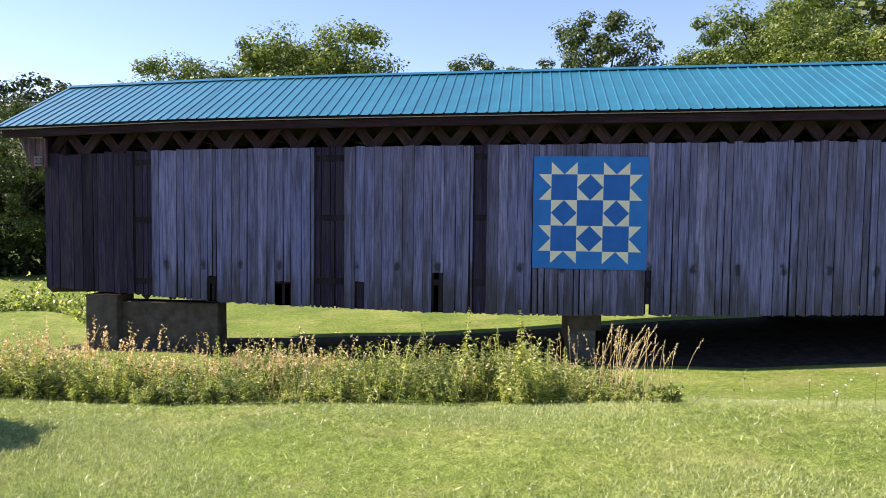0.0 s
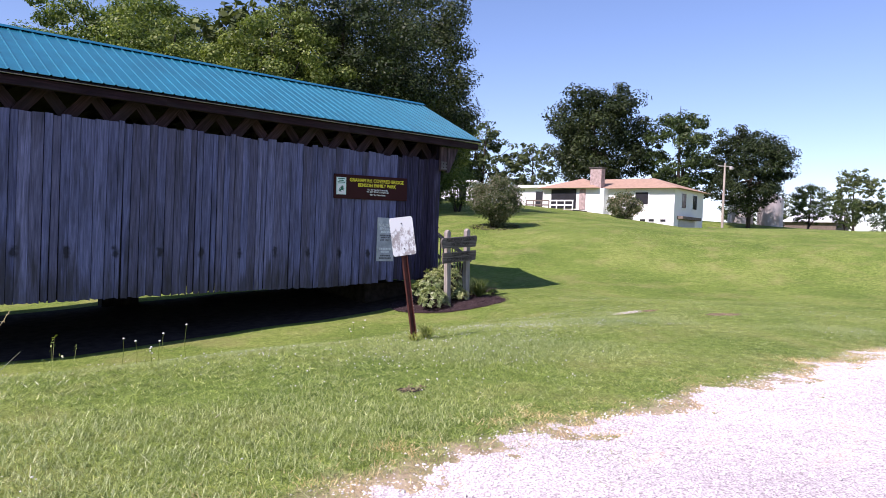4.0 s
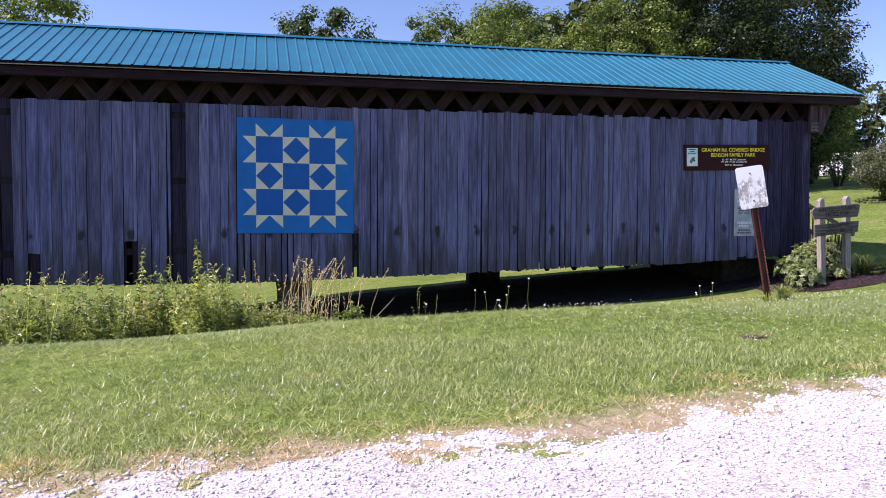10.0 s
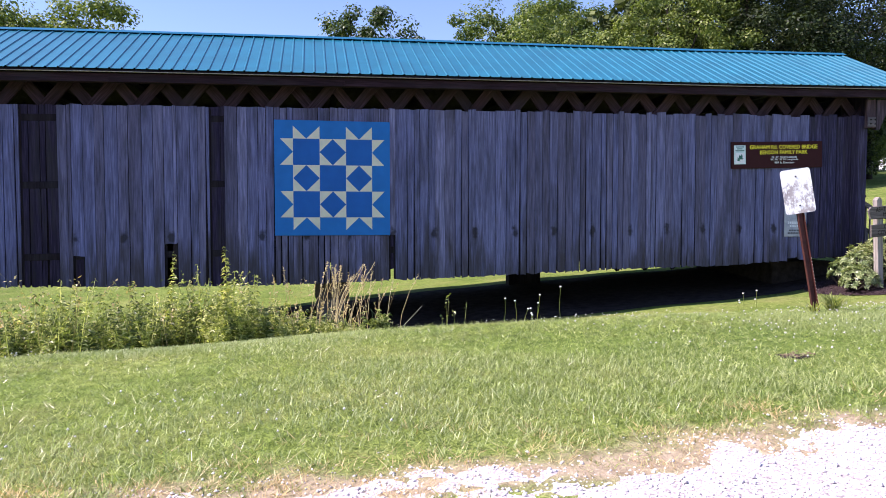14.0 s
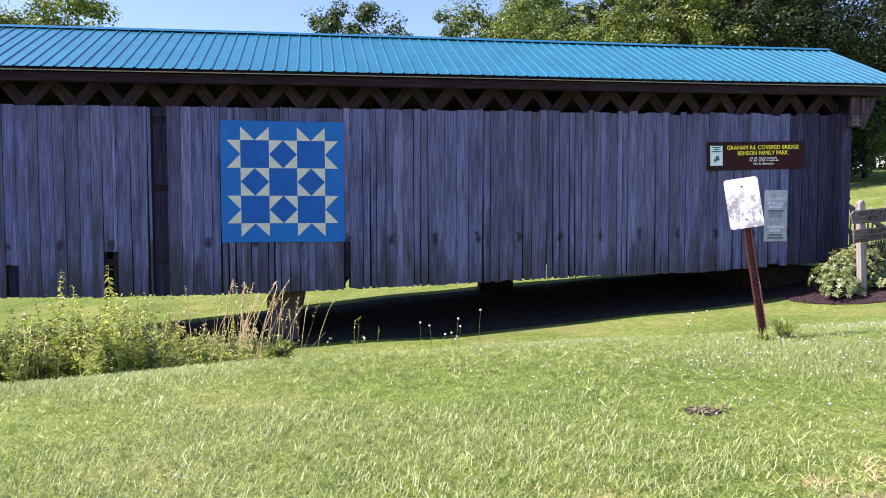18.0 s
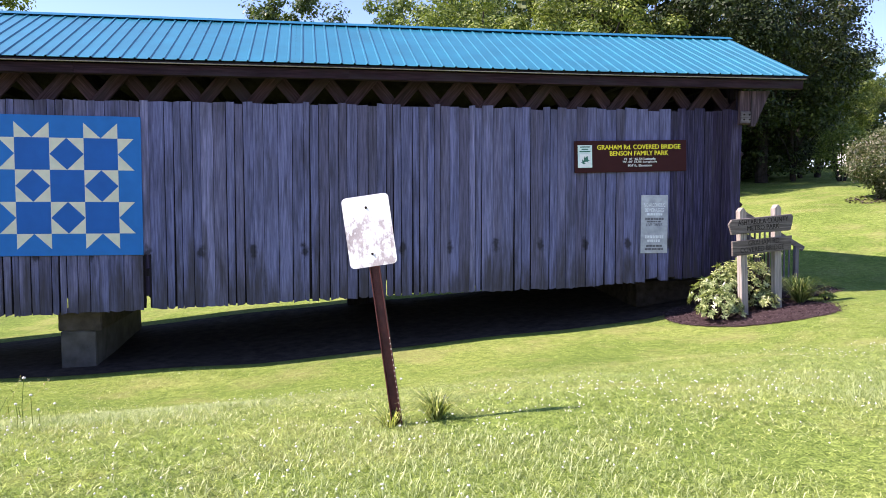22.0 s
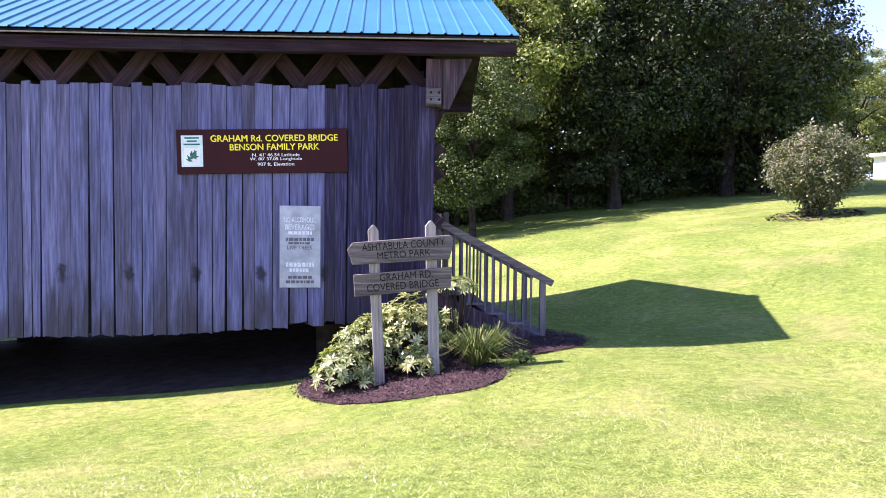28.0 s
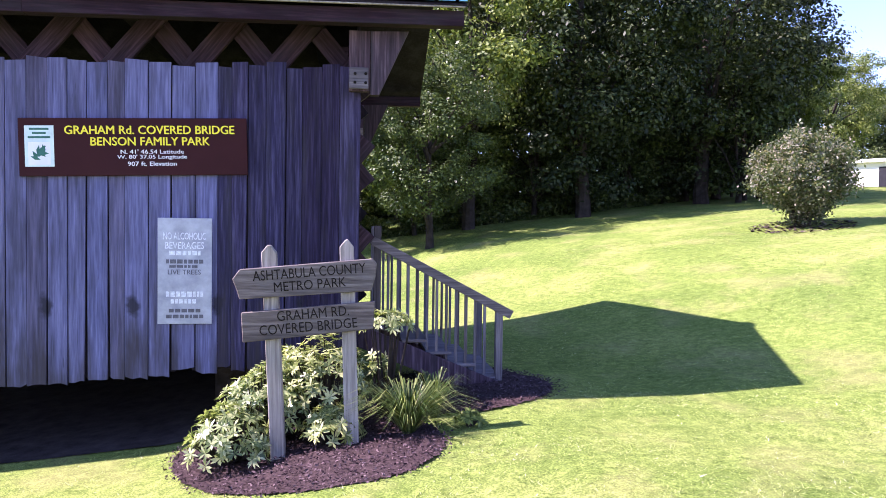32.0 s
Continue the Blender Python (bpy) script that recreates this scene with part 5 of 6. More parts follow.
rosette_shrub("rhododendron", 13.0, -1.0, ((-0.02, -0.3, 0.2, 0.42, 0.52, 170), (0.3, 0.1, 0.45, 0.45, 0.6, 170), (0.05, 0.25, 0.35, 0.35, 0.5, 90)), "rhododendron shrub with pale glossy leaf whorls in the mulch bed", 41)
rosette_shrub("rhododendron", 13.85, -0.95, ((0.0, 0.1, 0.4, 0.5, 0.85, 230), (0.1, -0.3, 0.15, 0.3, 0.35, 90), (-0.3, 0.3, 0.5, 0.35, 0.55, 90)), "rhododendron shrub growing up behind the wooden sign", 42)
rosette_shrub("rhododendron", 14.5, -0.55, ((0.0, 0.0, 1.02, 0.27, 0.2, 55), (-0.1, 0.0, 0.5, 0.12, 0.35, 14)), "leggy rhododendron branch with a bare stem", 43)


def blade_clump(name, x, y, num, length, spread, mat, label, seed, category="plant", wide=0.012):
    """Arching strap leaves from one root."""
    rs = np.random.RandomState(seed)
    top = empty(name, x, y, gz(x, y), label, category)
    vs = []
    a = rs.uniform(0, 6.283, num)
    ln = length * rs.uniform(0.55, 1.1, num)
    out = spread * rs.uniform(0.1, 1.0, num)
    for i in range(num):
        d = np.array([math.cos(a[i]), math.sin(a[i]), 0])
        s = np.array([-d[1], d[0], 0]) * wide * 0.5
        root = d * 0.05 * rs.uniform(0, 1)
        p = [root, root + d * out[i] * 0.35 + np.array([0, 0, ln[i] * 0.6]), root + d * out[i] * 0.75 + np.array([0, 0, ln[i] * 0.85]), root + d * out[i] * 1.1 + np.array([0, 0, ln[i] * 0.72])]
        w = (1.0, 0.9, 0.6, 0.08)
        for k in range(3):
            vs += [p[k] - s * w[k], p[k] + s * w[k], p[k + 1] + s * w[k + 1], p[k + 1] - s * w[k + 1]]
    mesh_np("foliage", np.array(vs), np.arange(len(vs)).reshape(-1, 4), mat, top)
    return top


blade_clump("daylily", 14.68, -1.3, 460, 0.56, 0.72, "leaf_lily", "clump of arching strap-leaved daylily in the mulch", 51, wide=0.013)
blade_clump("daylily", 15.0, -0.75, 130, 0.55, 0.4, "leaf_lily", "clump of arching strap-leaved daylily in the mulch", 52, wide=0.013)
blade_clump("grass_tuft", 6.17, -8.88, 170, 0.2, 0.3, "leaf_weed", "uncut tuft of long grass at the foot of the road sign", 53, "grass", 0.009)
blade_clump("grass_tuft", 5.85, -9.0, 60, 0.14, 0.18, "leaf_weed", "uncut tuft of long grass at the foot of the road sign", 54, "grass", 0.009)
rosette_shrub("small_plant", 15.3, -1.25, ((0.0, 0.0, 0.06, 0.13, 0.12, 16),), "small light green leafy plant at the mulch edge", 44, "leaf_light")

# ---- weeds in the uncut strip ----
def weed_bed(px, py):
    return (px > -16) & (px < 1.5 + 0.25 * np.sin(py * 3)) & (py > -7.8 + 0.2 * np.sin(px * 1.7) - 0.03 * (px + 3)) & (py < -3.5 + 0.5 * np.sin(px * 1.3) + 0.3 * np.sin(px * 3.1 + 1))


def stems(n, seed, hmin, hmax, box_, leaf, per, mat, name, label, width=0.008, heads=None, test=weed_bed, lean=0.12, tilt=0.5):
    rs = np.random.RandomState(seed)
    px, py = rs.uniform(box_[0], box_[1], n * 3), rs.uniform(box_[2], box_[3], n * 3)
    ok = np.nonzero(test(px, py))[0][:n]
    px, py = px[ok], py[ok]
    n = len(px)
    patch = 0.75 + 0.35 * np.sin(px * 1.1 + 0.7) * np.sin(py * 1.9 + px * 0.5)
    h = rs.uniform(hmin, hmax, n) * patch
    base = np.stack([px, py, ground_z(px, py)], 1)
    off = rs.normal(size=(n, 3)) * lean * h[:, None]
    off[:, 2] = h
    tip = base + off
    side = rs.normal(size=(n, 3))
    side[:, 2] = 0
    side /= np.linalg.norm(side, axis=1, keepdims=True)
    s = side * width * 0.5
    stalk = np.stack([base - s, base + s, tip + s * 0.4, tip - s * 0.4], 1).reshape(-1, 3)
    vs = [stalk]
    if per:
        t = rs.uniform(0.12, 1.0, (n, per))
        pos = base[:, None] + off[:, None] * t[..., None] + rs.normal(size=(n, per, 3)) * leaf * 0.55
        pos = pos.reshape(-1, 3)
        v, _ = leaf_quads(pos, leaf, rs, tilt, 0.42, 0.25)
        vs.append(v)
    if heads:
        t = np.linspace(0.82, 1.04, heads)
        pos = (base[:, None] + off[:, None] * t[None, :, None] + rs.normal(size=(n, heads, 3)) * 0.012).reshape(-1, 3)
        v, _ = leaf_quads(pos, 0.04, rs, 0.2, 0.5)
        vs.append(v)
    v = np.concatenate(vs)
    return tagged(mesh_np(name, v, np.arange(len(v)).reshape(-1, 4), mat), label, "weeds", kind="stuff")


def leafy_clumps(n, seed, hmin, hmax, leaf, per, mat, name, label, spike=0.0, test=weed_bed, box_=(-16, 1.9, -8.1, -3.0)):
    """Bushy weeds: several stems from one root, long drooping leaves, narrowing to a spike."""
    rs = np.random.RandomState(seed)
    px, py = rs.uniform(box_[0], box_[1], n * 3), rs.uniform(box_[2], box_[3], n * 3)
    ok = np.nonzero(test(px, py) & (vnoise(px, py, 1.3, 23, 2) > rs.uniform(0.25, 0.6, n * 3)))[0][:n]
    px, py = px[ok], py[ok]
    n = len(px)
    patch = 0.3 + 2.2 * (vnoise(px, py * 0.35, 0.75, 21, 3) - 0.22)
    h = rs.uniform(hmin, hmax, n) * np.clip(patch, 0.45, 1.15) * (1 - 0.45 * smooth01((px - 0.1) / 1.2))
    k = 4 if not spike else 1
    root = np.repeat(np.stack([px, py, ground_z(px, py)], 1), k, 0)
    h = np.repeat(h, k) * rs.uniform(0.75, 1.05, n * k)
    out = rs.normal(size=(n * k, 3)) * (0.28 if not spike else 0.05) * h[:, None]
    out[:, 2] = h
    side = np.stack([-out[:, 1], out[:, 0], np.zeros(n * k)], 1)
    side /= np.linalg.norm(side, axis=1, keepdims=True) + 1e-9
    vs = [np.stack([root - side * 0.004, root + side * 0.004, root + out + side * 0.002, root + out - side * 0.002], 1).reshape(-1, 3)]
    t = rs.uniform(0.1, 1.0, (n * k, per))
    reach = leaf * (1.15 - (0.85 if spike else 0.55) * t)[..., None]
    d = rs.normal(size=(n * k, per, 3))
    d[..., 2] = rs.uniform(-0.3, 0.55, (n * k, per))
    d /= np.linalg.norm(d, axis=-1, keepdims=True)
    p0 = root[:, None] + out[:, None] * t[..., None]
    w = np.cross(d, rs.normal(size=d.shape))
    w /= np.linalg.norm(w, axis=-1, keepdims=True) + 1e-9
    pm, p1 = p0 + d * reach * 0.5 + (0, 0, 0.008), p0 + d * reach - (0, 0, 0.012)
    vs.append(np.stack([p0, pm + w * reach * 0.14, p1, pm - w * reach * 0.14], 2).reshape(-1, 3))
    v = np.concatenate(vs)
    return tagged(mesh_np(name, v, np.arange(len(v)).reshape(-1, 4), mat), label, "weeds", kind="stuff")


leafy_clumps(900, 61, 0.42, 0.74, 0.075, 40, "leaf_weed", "leafy_weeds", "tall bushy yellow-green weeds in the uncut strip")
leafy_clumps(600, 70, 0.36, 0.7, 0.10, 34, "leaf_weed_dark", "broad_weeds", "dark green broad-leaved weeds in the uncut strip")
leafy_clumps(1000, 67, 0.2, 0.45, 0.065, 22, "leaf_weed", "low_weeds", "low leafy weeds along the strip's front", test=lambda a, b: weed_bed(a, b) & (b < -6.6))
leafy_clumps(22, 62, 0.95, 1.3, 0.12, 190, "leaf_weed", "goldenrod", "taller goldenrod spikes standing above the weeds", spike=1.0)
stems(900, 63, 0.4, 0.95, (-16, 1.9, -7.8, -3), 0.0, 0, "straw", "dry_stalks", "dry straw-coloured stalks among the weeds", 0.006, 6, lean=0.33)
stems(520, 69, 0.6, 1.0, (-12, -2.5, -7.6, -5.2), 0.0, 0, "dry_grass", "faded_plumes", "faded pale flower plumes among the weeds", 0.005, 16, lean=0.22)
stems(1500, 65, 0.2, 0.5, (-16, 2.3, -7.9, -2.6), 0.0, 0, "leaf_lily", "rank_grass", "long uncut grass under the weeds", 0.010, 0, lean=0.5)
stems(5, 66, 0.22, 0.5, (2.2, 2.6, -8.3, -7.5), 0.022, 3, "leaf_weed", "lone_stems", "thin flowering stems left uncut in the lawn", 0.005, 3, test=lambda a, b: (a > 0) & (b < 0), lean=0.1)


def headed_stems(n, seed, box_, hmin, hmax, label):
    """Thin stalks that each carry one pale round flower head."""
    rs = np.random.RandomState(seed)
    px, py, h = rs.uniform(box_[0], box_[1], n), rs.uniform(box_[2], box_[3], n), rs.uniform(hmin, hmax, n)
    top = empty("flower_stems", (box_[0] + box_[1]) / 2, (box_[2] + box_[3]) / 2, gz((box_[0] + box_[1]) / 2, (box_[2] + box_[3]) / 2), label, "wildflower")
    ox, oy, oz = top.location
    for x, y, hh in zip(px, py, h):
        base = Vector((x - ox, y - oy, gz(x, y) - oz - 0.02))
        tip = base + Vector((rs.normal() * 0.03, rs.normal() * 0.03, hh))
        bm = bmesh.new()
        tube(bm, [base, (base + tip) / 2 + Vector((rs.normal() * 0.01, 0, 0)), tip], (0.003, 0.0025, 0.002), 4)
        part("stem", bm, "leaf_weed", top)
        bm = bmesh.new()
        bmesh.ops.create_icosphere(bm, subdivisions=1, radius=0.013, matrix=Matrix.Translation(tip) @ Matrix.Diagonal((1, 1, 0.8, 1)))
        part("flower_head", bm, "clover", top)
    return top


headed_stems(9, 101, (2.85, 3.5, -8.3, -7.4), 0.14, 0.4, "cluster of thin stems with pale round flower heads")
headed_stems(5, 102, (5.7, 6.2, -7.9, -7.3), 0.12, 0.3, "few thin stems with pale round flower heads")


def seed_grass(x, y, num, seed, label):
    """A bunch of tall arching dry stalks with feathery heads."""
    rs = np.random.RandomState(seed)
    top = empty("dry_grass_bunch", x, y, gz(x, y), label, "grass")
    bm = bmesh.new()
    heads = []
    for i in range(num):
        h, a = rs.uniform(0.68, 1.08), rs.uniform(-0.7, 0.8)
        r0 = Vector((rs.normal() * 0.28, rs.normal() * 0.14, 0))
        lean_ = Vector((0.12 + 0.32 * a, rs.normal() * 0.1, 0)) * h
        pts = [r0 + lean_ * (t ** 1.7) + Vector((0, 0, h * (t - 0.08 * t ** 3))) for t in (0, 0.35, 0.7, 1.0)]
        tube(bm, pts, (0.0035, 0.003, 0.0025, 0.0018), 3)
        d = pts[3] - pts[2]
        for k in range(16):
            heads.append(pts[3] - d * (0.75 * k / 16) + Vector(rs.normal(size=3)) * 0.007)
    part("stalk", bm, "straw", top)
    v, f = leaf_quads(np.array([p[:] for p in heads]), 0.03, rs, 0.2, 0.4)
    tagged(mesh_np("seed_head", v, f, "dry_grass", top), kind="stuff")
    return top


seed_grass(1.2, -6.75, 30, 64, "bunch of tall dry grass with pale seed heads")
seed_grass(0.85, -6.9, 10, 68, "bunch of tall dry grass with pale seed heads")

# ---- grass, clover and gravel ----
def under_bridge(px, py):
    return (py > -0.2) & (py < 4.9) & (px > -11) & (px < 14.3)


BARE = ((4.05, -11.15, 0.16, 0.12), (13.2, -9.2, 0.5, 0.26), (12.95, -7.3, 0.4, 0.2), (13.45, -7.5, 0.25, 0.15))


def bare(px, py):
    """True on the worn patches of the lawn."""
    out = np.zeros(np.shape(px), bool)
    for bx_, by_, rx_, ry_ in BARE:
        out |= ((px - bx_) / rx_) ** 2 + ((py - by_) / ry_) ** 2 < 0.45 + 0.9 * vnoise(px, py, 7.0, 31, 3)
    return out


def blades(n, seed, box_, hmin, hmax, width, mat, name, label, keep_if=None, tuft=8, spread=0.022):
    """Mown grass in small tufts: blades that lean out from a common root."""
    rs = np.random.RandomState(seed)
    k = n // tuft
    px, py = rs.uniform(box_[0], box_[1], k), rs.uniform(box_[2], box_[3], k)
    ok = ~weed_bed(px, py) & ~in_bed(px, py) & ~under_bridge(px, py) & ~(bare(px, py) & (rs.uniform(0, 1, k) < 0.85))
    if keep_if is not None:
        ok &= keep_if(px, py, rs)
    px, py = px[ok], py[ok]
    tall = rs.uniform(0.65, 1.35, len(px)) * (1.08 - 0.42 * smooth01((px - 2.0) / 6.0)) * (0.55 + 0.9 * vnoise(px, py, 1.1, 8, 3))
    px, py, tall = np.repeat(px, tuft), np.repeat(py, tuft), np.repeat(tall, tuft)
    n = len(px)
    dx, dy = rs.normal(size=n) * spread, rs.normal(size=n) * spread
    h = rs.uniform(hmin, hmax, n) * tall
    a = rs.uniform(0, 6.283, n)
    s = np.stack([np.cos(a), np.sin(a), np.zeros(n)], 1) * (width * rs.uniform(0.7, 1.4, n))[:, None] * 0.5
    base = np.stack([px + dx, py + dy, ground_z(px + dx, py + dy) - 0.005], 1)
    off = rs.normal(size=(n, 3)) * 0.75 * h[:, None]
    off[:, 0] += dx / spread * 0.5 * h
    off[:, 1] += dy / spread * 0.5 * h
    off[:, 2] = h * rs.uniform(0.35, 0.9, n)
    v = np.stack([base - s, base + s, base + off], 1).reshape(-1, 3)
    return tagged(mesh_np(name, v, np.arange(3 * n).reshape(n, 3), mat), label, "grass", kind="stuff")


def lawn_side(px, py, rs):
    return gravel_lift(px, py) < -0.002 - rs.uniform(0.0, 1.0, len(px)) ** 2 * 0.012


def fade_near(px, py, rs):
    far_ = smooth01((px - 15.0) / 5.0) * 0.9 + smooth01((py + 5.5) / 3.0) * 0.75 + smooth01((-5.0 - px) / 4.0) * 0.8
    return (rs.uniform(0, 1, len(px)) > far_) & lawn_side(px, py, rs)


def worn_edge(px, py, rs):
    return (np.abs(gravel_lift(px, py) + 0.005) < rs.exponential(0.008, len(px))) & (vnoise(px, py, 2.2, 12, 4) > rs.uniform(0.28, 0.58, len(px)))


def stray_tufts(px, py, rs):
    return (gravel_lift(px, py) > -0.01) & (vnoise(px, py, 1.6, 14, 4) > 0.62 + 0.9 * (gravel_lift(px, py) + 0.01) - rs.uniform(0, 0.06, len(px)))


blades(860000, 71, (-8, 19, -13.3, -3.5), 0.022, 0.056, 0.0046, "grass", "lawn_grass", "short mown lawn grass", keep_if=fade_near)
blades(420000, 72, (-14, 23, -12.6, -0.3), 0.02, 0.05, 0.0056, "grass", "lawn_grass", "short mown lawn grass", keep_if=lawn_side)
blades(240000, 73, (13, 30, -6, 10), 0.02, 0.045, 0.009, "grass", "lawn_grass", "short mown lawn grass", spread=0.03)
blades(480000, 74, (-9, 18, -13.9, -12.0), 0.012, 0.05, 0.005, "dry_grass", "dry_grass_edge", "dried tan grass along the gravel edge", keep_if=worn_edge, tuft=14, spread=0.03)
blades(60000, 75, (-8, 16, -14.2, -12.4), 0.02, 0.06, 0.006, "grass", "grass_edge", "sparse grass creeping into the gravel", keep_if=stray_tufts, tuft=14, spread=0.02)


def coarse_tufts(n, seed, label):
    """Patches of coarse, pale, arching crabgrass in the lawn near the drive."""
    rs = np.random.RandomState(seed)
    px, py = rs.uniform(-8, 13, n), rs.uniform(-12.9, -6.5, n)
    dens = np.sin(px * 0.9 + 2.0 + 0.5 * np.sin(py)) * np.sin(py * 1.3 + px * 0.35) + 0.25 * np.sin(px * 3.1) * np.sin(py * 4.3) + 1.1 * np.exp(-((px + 1.5) ** 2) / 12 - ((py + 11.3) ** 2) / 0.9)
    ok = (dens > rs.uniform(0.0, 0.8, n)) & ~weed_bed(px, py) & (gravel_lift(px, py) < -0.015)
    px, py = px[ok], py[ok]
    n = len(px)
    a = rs.uniform(0, 6.283, n)
    ln = rs.uniform(0.025, 0.07, n)
    d = np.stack([np.cos(a), np.sin(a), np.zeros(n)], 1)
    s_ = np.stack([-d[:, 1], d[:, 0], np.zeros(n)], 1) * 0.0017
    p0 = np.stack([px, py, ground_z(px, py)], 1)
    p1 = p0 + d * (ln * 0.45)[:, None] + np.stack([0 * ln, 0 * ln, ln * 0.55], 1)
    p2 = p0 + d * ln[:, None] + np.stack([0 * ln, 0 * ln, ln * 0.35], 1)
    v = np.stack([p0 - s_, p0 + s_, p1 + s_, p1 - s_, p1 - s_, p1 + s_, p2 + s_ * 0.1, p2 - s_ * 0.1], 1).reshape(-1, 3)
    return tagged(mesh_np("coarse_grass", v, np.arange(len(v)).reshape(-1, 4), "crabgrass"), label, "grass", kind="stuff")


coarse_tufts(280000, 76, "patches of coarse pale crabgrass in the lawn")


def octas(px, py, pz, r, rs, flat_=0.7):
    n = len(px)
    unit = np.array([(1, 0, 0), (0, 1, 0), (-1, 0, 0), (0, -1, 0), (0, 0, 1), (0, 0, -1)], float)
    jit = 1 + rs.uniform(-0.35, 0.35, (n, 6, 1))
    a = rs.uniform(0, 6.283, n)
    R = np.zeros((n, 3, 3))
    R[:, 0, 0], R[:, 0, 1], R[:, 1, 0], R[:, 1, 1], R[:, 2, 2] = np.cos(a), -np.sin(a), np.sin(a), np.cos(a), flat_
    v = np.einsum("nij,nkj->nki", R, unit[None] * jit * r[:, None, None]) + np.stack([px, py, pz], 1)[:, None]
    tri = np.array([(0, 1, 4), (1, 2, 4), (2, 3, 4), (3, 0, 4), (1, 0, 5), (2, 1, 5), (3, 2, 5), (0, 3, 5)])
    return v.reshape(-1, 3), (np.arange(n)[:, None, None] * 6 + tri[None]).reshape(-1, 3)


rs = np.random.RandomState(81)
n = 90000
px = rs.uniform(-6, 17, n)
py = -12.3 - rs.gamma(1.9, 0.5, n)
lift = gravel_lift(px, py)
ok = (py > -16) & (lift > -0.012 + rs.uniform(0, 0.02, n)) | ((lift > -0.02) & (rs.uniform(0, 1, n) < 0.12))
ok &= rs.uniform(0, 1, n) < 0.62
px, py, lift = px[ok], py[ok], lift[ok]
rr = np.minimum(rs.gamma(3, 0.0014, len(px)) + 0.002, 0.014)
v, f = octas(px, py, ground_z(px, py) + np.maximum(lift, 0.0) + 0.3 * rr, rr, rs)
tagged(mesh_np("gravel_stones", v, f, "stone_bit"), "loose pale limestone chips on the drive", "gravel", kind="stuff")
rs = np.random.RandomState(82)
n = 9000
px, py = rs.uniform(-6, 16, n), rs.uniform(-12, -3.5, n)
dens = np.sin(px * 0.8 + 1.0) * np.sin(py * 0.9 + px * 0.3) + 0.9 * np.exp(-((px - 7) ** 2) / 5 - ((py + 9.3) ** 2) / 2.5) + 0.5 * np.exp(-((px - 2) ** 2) / 8 - ((py + 7.5) ** 2) / 1.5)
ok = (dens > rs.uniform(0.1, 1.3, n)) & ~weed_bed(px, py)
px, py = px[ok], py[ok]
v, f = octas(px, py, ground_z(px, py) + rs.uniform(0.03, 0.07, len(px)), rs.uniform(0.005, 0.0095, len(px)), rs, 0.9)
tagged(mesh_np("clover_flowers", v, f, "clover"), "scattered white clover flowers in the lawn", "clover", kind="stuff")

# ---- house on the hill ----
HX, HY = 57.1, 23.1
hz0 = gz(HX, HY) + 0.25
ang = math.atan2(-0.843, 0.537) - radians(25)
house = empty("ranch_house", HX, HY, hz0, "white single-storey ranch house with tan hip roof and brick chimney", "house")
house.rotation_euler = (0, 0, ang)
house.scale = (0.92, 0.92, 0.92)


def hpart(name, geo, material, label="", parent=None):
    return part(name, geo, material, parent or house, label)


def hip(x0, x1, y0, y1, z0, h, over=0.6):
    bm = bmesh.new()
    x0, x1, y0, y1 = x0 - over, x1 + over, y0 - over, y1 + over
    m = (y1 - y0) / 2
    lo = [bm.verts.new(p) for p in ((x0, y0, z0), (x1, y0, z0), (x1, y1, z0), (x0, y1, z0))]
    ra, rb = bm.verts.new((x0 + m, y0 + m, z0 + h)), bm.verts.new((x1 - m, y0 + m, z0 + h))
    for fc in ((lo[0], lo[1], rb, ra), (lo[1], lo[2], rb), (lo[2], lo[3], ra, rb), (lo[3], lo[0], ra), (lo[3], lo[2], lo[1], lo[0])):
        bm.faces.new(fc)
    return bm


# local x runs along the front to the right, local y away from the viewer
hpart("wall", boxed(-1.0, 6.0, 0.0, 7.5, -3.2, 2.55, 0.0), "house_wall")
hpart("wall", boxed(-8.2, -1.0, -1.0, 7.0, -1.0, 2.52, 0.0), "house_wall")
hpart("roof", hip(-8.0, 6.0, 0.0, 7.5, 2.5, 1.35), "house_roof")
hpart("roof", hip(-8.2, -2.1, -1.0, 5.0, 2.53, 1.3), "house_roof")
ch = hpart("chimney", boxed(-2.9, -1.6, -0.6, 0.2, 0.0, 4.6, 0.03), "brick", "broad brick chimney")
part("cap", boxed(-3.0, -1.5, -0.7, 0.3, 4.6, 4.7, 0.01), "concrete", ch)


def window(x0, x1, z0, z1, y, parent=None):
    fr = hpart("window", boxed(x0, x1, y - 0.06, y + 0.02, z0, z1, 0.01), "white_paint")
    part("pane", boxed(x0 + 0.08, x1 - 0.08, y - 0.075, y - 0.05, z0 + 0.08, z1 - 0.08, 0.004), "dark_glass", fr)


window(1.9, 3.4, 0.85, 2.2, 0.0)
for xx in (2.5, 3.4, 4.6):
    window(xx, xx + 0.7, -0.85, -0.45, 0.0)
hpart("entry", boxed(-7.2, -4.2, -1.07, -0.95, 0.4, 2.45, 0.01), "dark_glass", "dark recessed entry")
hpart("door", boxed(-3.8, -3.1, -1.08, -0.95, 0.3, 2.4, 0.01), "brick")
for yy in (1.6, 4.4):
    fr = hpart("window", boxed(5.98, 6.06, yy, yy + 1.2, 0.6, 2.2, 0.01), "white_paint")
    part("pane", boxed(6.05, 6.09, yy + 0.1, yy + 1.1, 0.7, 2.1, 0.004), "dark_glass", fr)
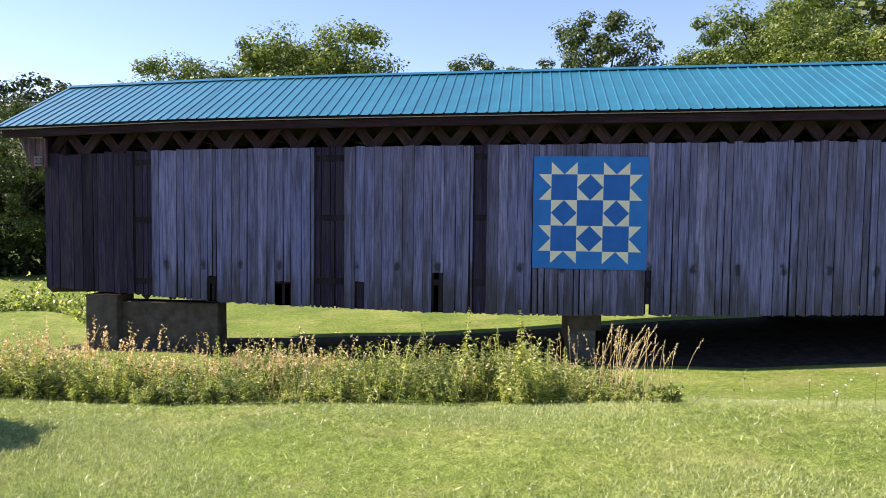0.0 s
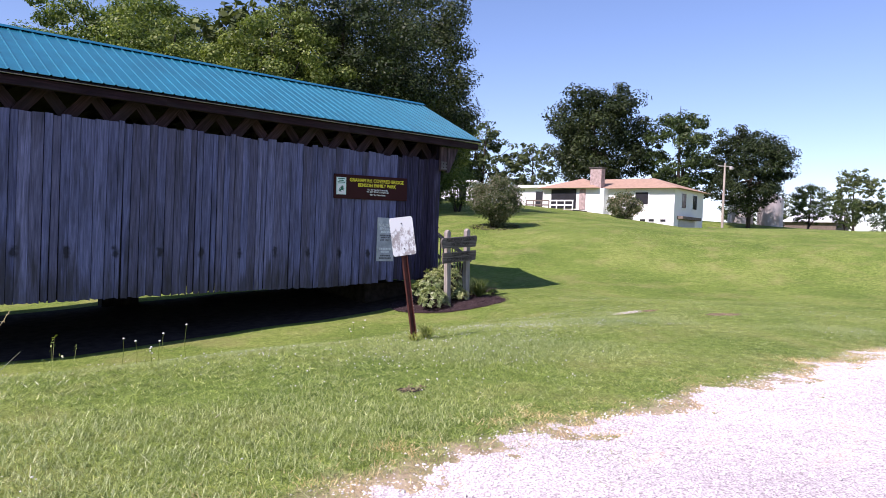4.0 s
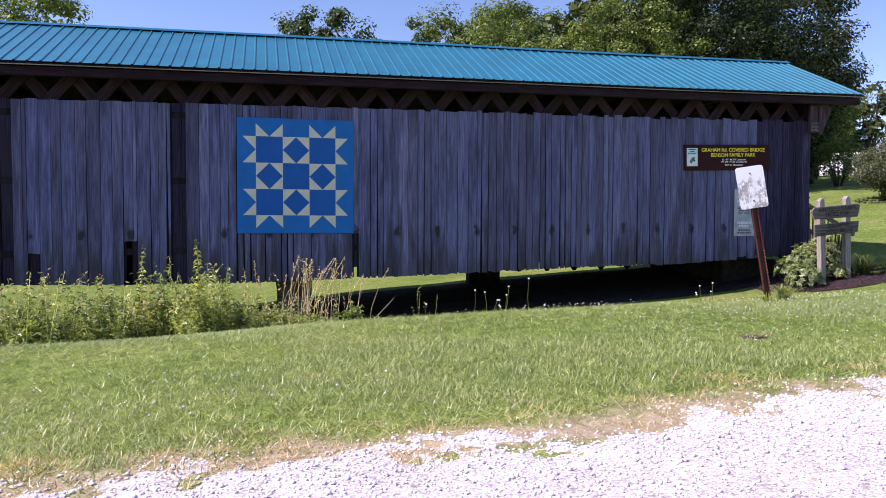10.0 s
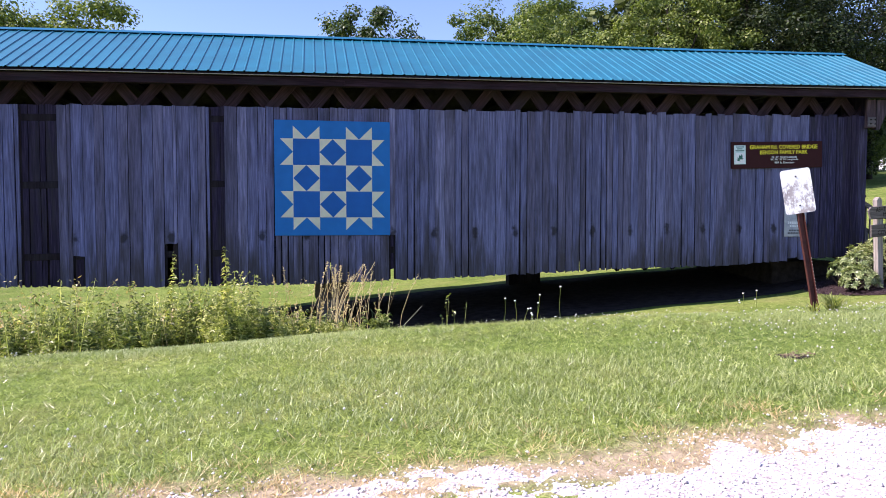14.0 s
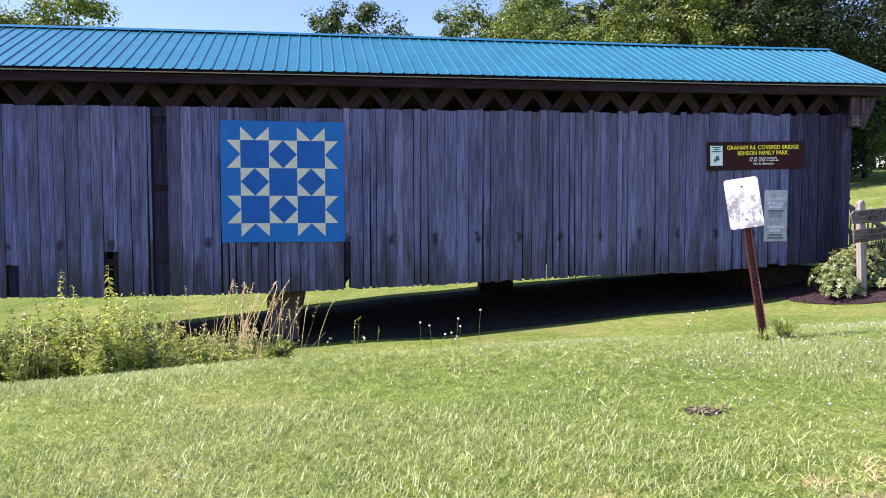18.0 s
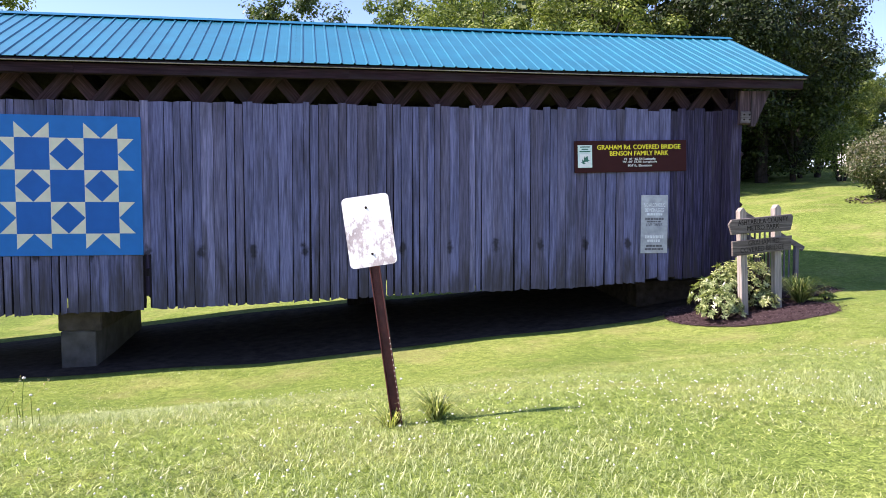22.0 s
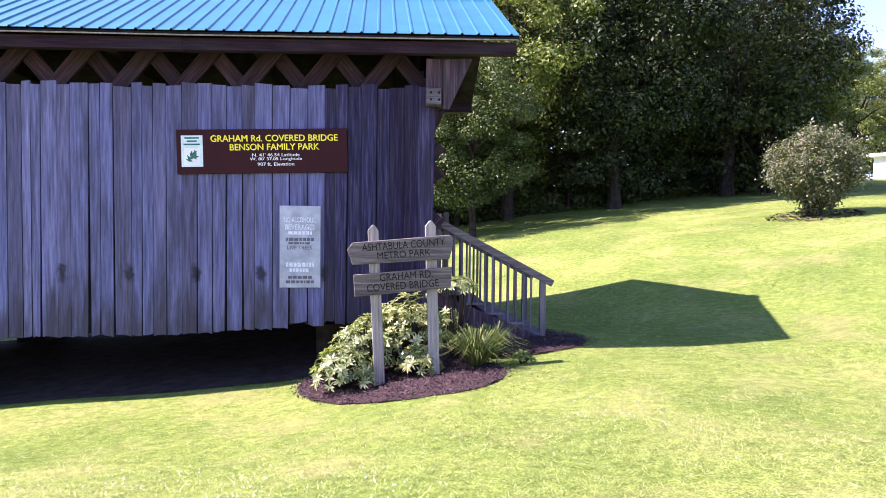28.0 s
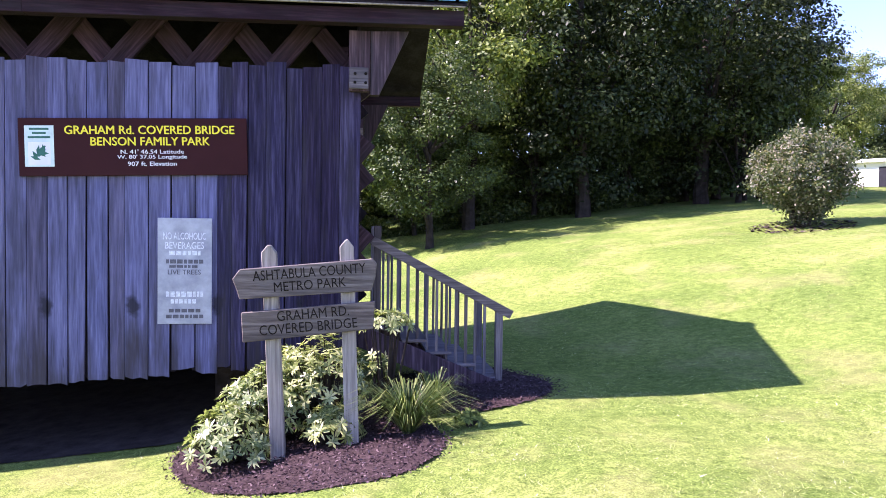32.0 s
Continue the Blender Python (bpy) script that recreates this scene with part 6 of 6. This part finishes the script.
hpart("garage_door", boxed(6.0, 6.08, 1.2, 5.2, -2.6, -0.5, 0.01), "grey_door", "grey garage door below the end wall")
hpart("garage_canopy", boxed(5.7, 6.6, 0.8, 5.6, -0.45, -0.15, 0.02), "dark_wood")
deck = hpart("porch_deck", boxed(-8.6, -2.8, -4.0, -1.0, -0.2, 0.15, 0.02), "dark_wood", "low wooden porch deck with railings")
for i in range(7):
    xx = -8.5 + i * 0.93
    part("rail_post", boxed(xx, xx + 0.1, -4.0, -3.9, 0.1, 1.1, 0.01), "white_paint" if i > 3 else "dark_wood", deck)
for zz in (0.6, 1.05):
    part("rail", boxed(-8.5, -5.7, -3.98, -3.92, zz - 0.07, zz + 0.07, 0.01), "dark_wood", deck)
    part("rail", boxed(-5.6, -2.8, -3.98, -3.92, zz - 0.07, zz + 0.07, 0.01), "white_paint", deck)

shed = empty("white_outbuilding", 61.0, 36.0, gz(61, 36), "low white outbuilding with a flat pale roof", "outbuilding")
shed.rotation_euler = (0, 0, ang)
part("wall", boxed(-3.4, 1.4, 0.0, 6.0, -3.5, 2.5, 0.0), "house_wall", shed)
part("roof", boxed(-3.9, 1.9, -0.5, 6.5, 2.5, 2.8, 0.03), "white_paint", shed)
part("door", boxed(-0.4, 0.5, -0.06, 0.02, 0.0, 2.1, 0.01), "dark_glass", shed)

barn = copy_thing(shed, Matrix.Translation((54.0, 41.0, gz(54.0, 41.0) + 0.25)) @ Matrix.Rotation(ang + 0.5, 4, "Z") @ Matrix.Scale(0.85, 4))
wallr = empty("retaining_wall", 64.0, 15.0, 3.4, "dark timber retaining wall by the garage drive", "retaining wall")
wallr.rotation_euler = (0, 0, ang)
for i in range(4):
    part("timber", boxed(-2.5, 4.0, 0, 0.3, -1.6 + i * 0.45, -1.17 + i * 0.45, 0.02), "dark_wood", wallr)

pole = empty("utility_pole", 64.8, 16.6, gz(64.8, 16.6), "grey wooden utility pole with a lamp arm", "utility pole")
bm = bmesh.new()
tube(bm, [(0, 0, -0.5), (0, 0, 4), (0, 0, 8.2)], (0.14, 0.12, 0.09), 8)
part("shaft", bm, "post", pole)
part("lamp_arm", bar((-0.6, 0.4, 7.9), (0.6, -0.4, 7.9), 0.07, 0.07), "steel", pole)
part("lamp", boxed(0.35, 0.7, -0.5, -0.25, 7.6, 7.86, 0.03), "steel", pole)

silo = empty("storage_tanks", 82.0, 23.0, gz(82, 23) , "two pale round storage tanks behind trees", "tank")
for ox in (0.0, 3.2):
    bm = bmesh.new()
    bmesh.ops.create_cone(bm, cap_ends=True, segments=24, radius1=1.4, radius2=1.4, depth=4.4, matrix=Matrix.Translation((ox * 0.54, -ox * 0.84, 0.7)))
    tk = part("tank", bm, "steel", silo)
    bm = bmesh.new()
    bmesh.ops.create_cone(bm, cap_ends=True, segments=24, radius1=1.45, radius2=0.3, depth=0.7, matrix=Matrix.Translation((ox * 0.54, -ox * 0.84, 3.25)))
    part("roof", bm, "steel", tk)
lowb = empty("low_shed", 94.0, 19.0, gz(94, 19), "low shed with a pale metal roof", "shed")
part("wall", boxed(-2, 2, -3.0, 3.0, -0.5, 1.0, 0.0), "dark_wood", lowb)
part("roof", bar((-2.4, 0, 0.9), (2.2, 0, 1.9), 6.6, 0.12), "white_paint", lowb)


# ---- bare patches in the lawn ----
def patch(x, y, rx, ry, seed, label):
    rs = np.random.RandomState(seed)
    n = 26
    a = np.linspace(0, 6.283, n, endpoint=False)
    rr = 0.75 + 0.3 * rs.rand(n)
    px, py = x + rx * rr * np.cos(a), y + ry * rr * np.sin(a)
    verts = [(x, y, gz(x, y) + 0.016)] + [(float(p), float(q), gz(p, q) + 0.004) for p, q in zip(px, py)]
    ob = part("bare_patch", (verts, [(0, i + 1, (i + 1) % n + 1) for i in range(n)]), "dirt" if rx > 0.2 else "soil")
    m = 240 if rx > 0.2 else 60
    qx, qy = x + rs.normal(size=m) * rx * 0.5, y + rs.normal(size=m) * ry * 0.5
    v, f = octas(qx, qy, ground_z(qx, qy) + 0.012, rs.uniform(0.004, 0.014, m), rs, 0.6)
    mesh_np("crumbs", v, f, "dirt" if seed % 2 else "stone_bit", ob)
    return tagged(ob, label, "soil patch", kind="structure")


patch(4.05, -11.15, 0.13, 0.1, 91, "small bare brown patch in the lawn")
patch(13.2, -9.2, 0.5, 0.26, 93, "worn tan patch in the lawn")
patch(12.95, -7.3, 0.4, 0.2, 94, "bare stony patch in the lawn")
patch(13.45, -7.5, 0.25, 0.15, 95, "bare dirt patch in the lawn")
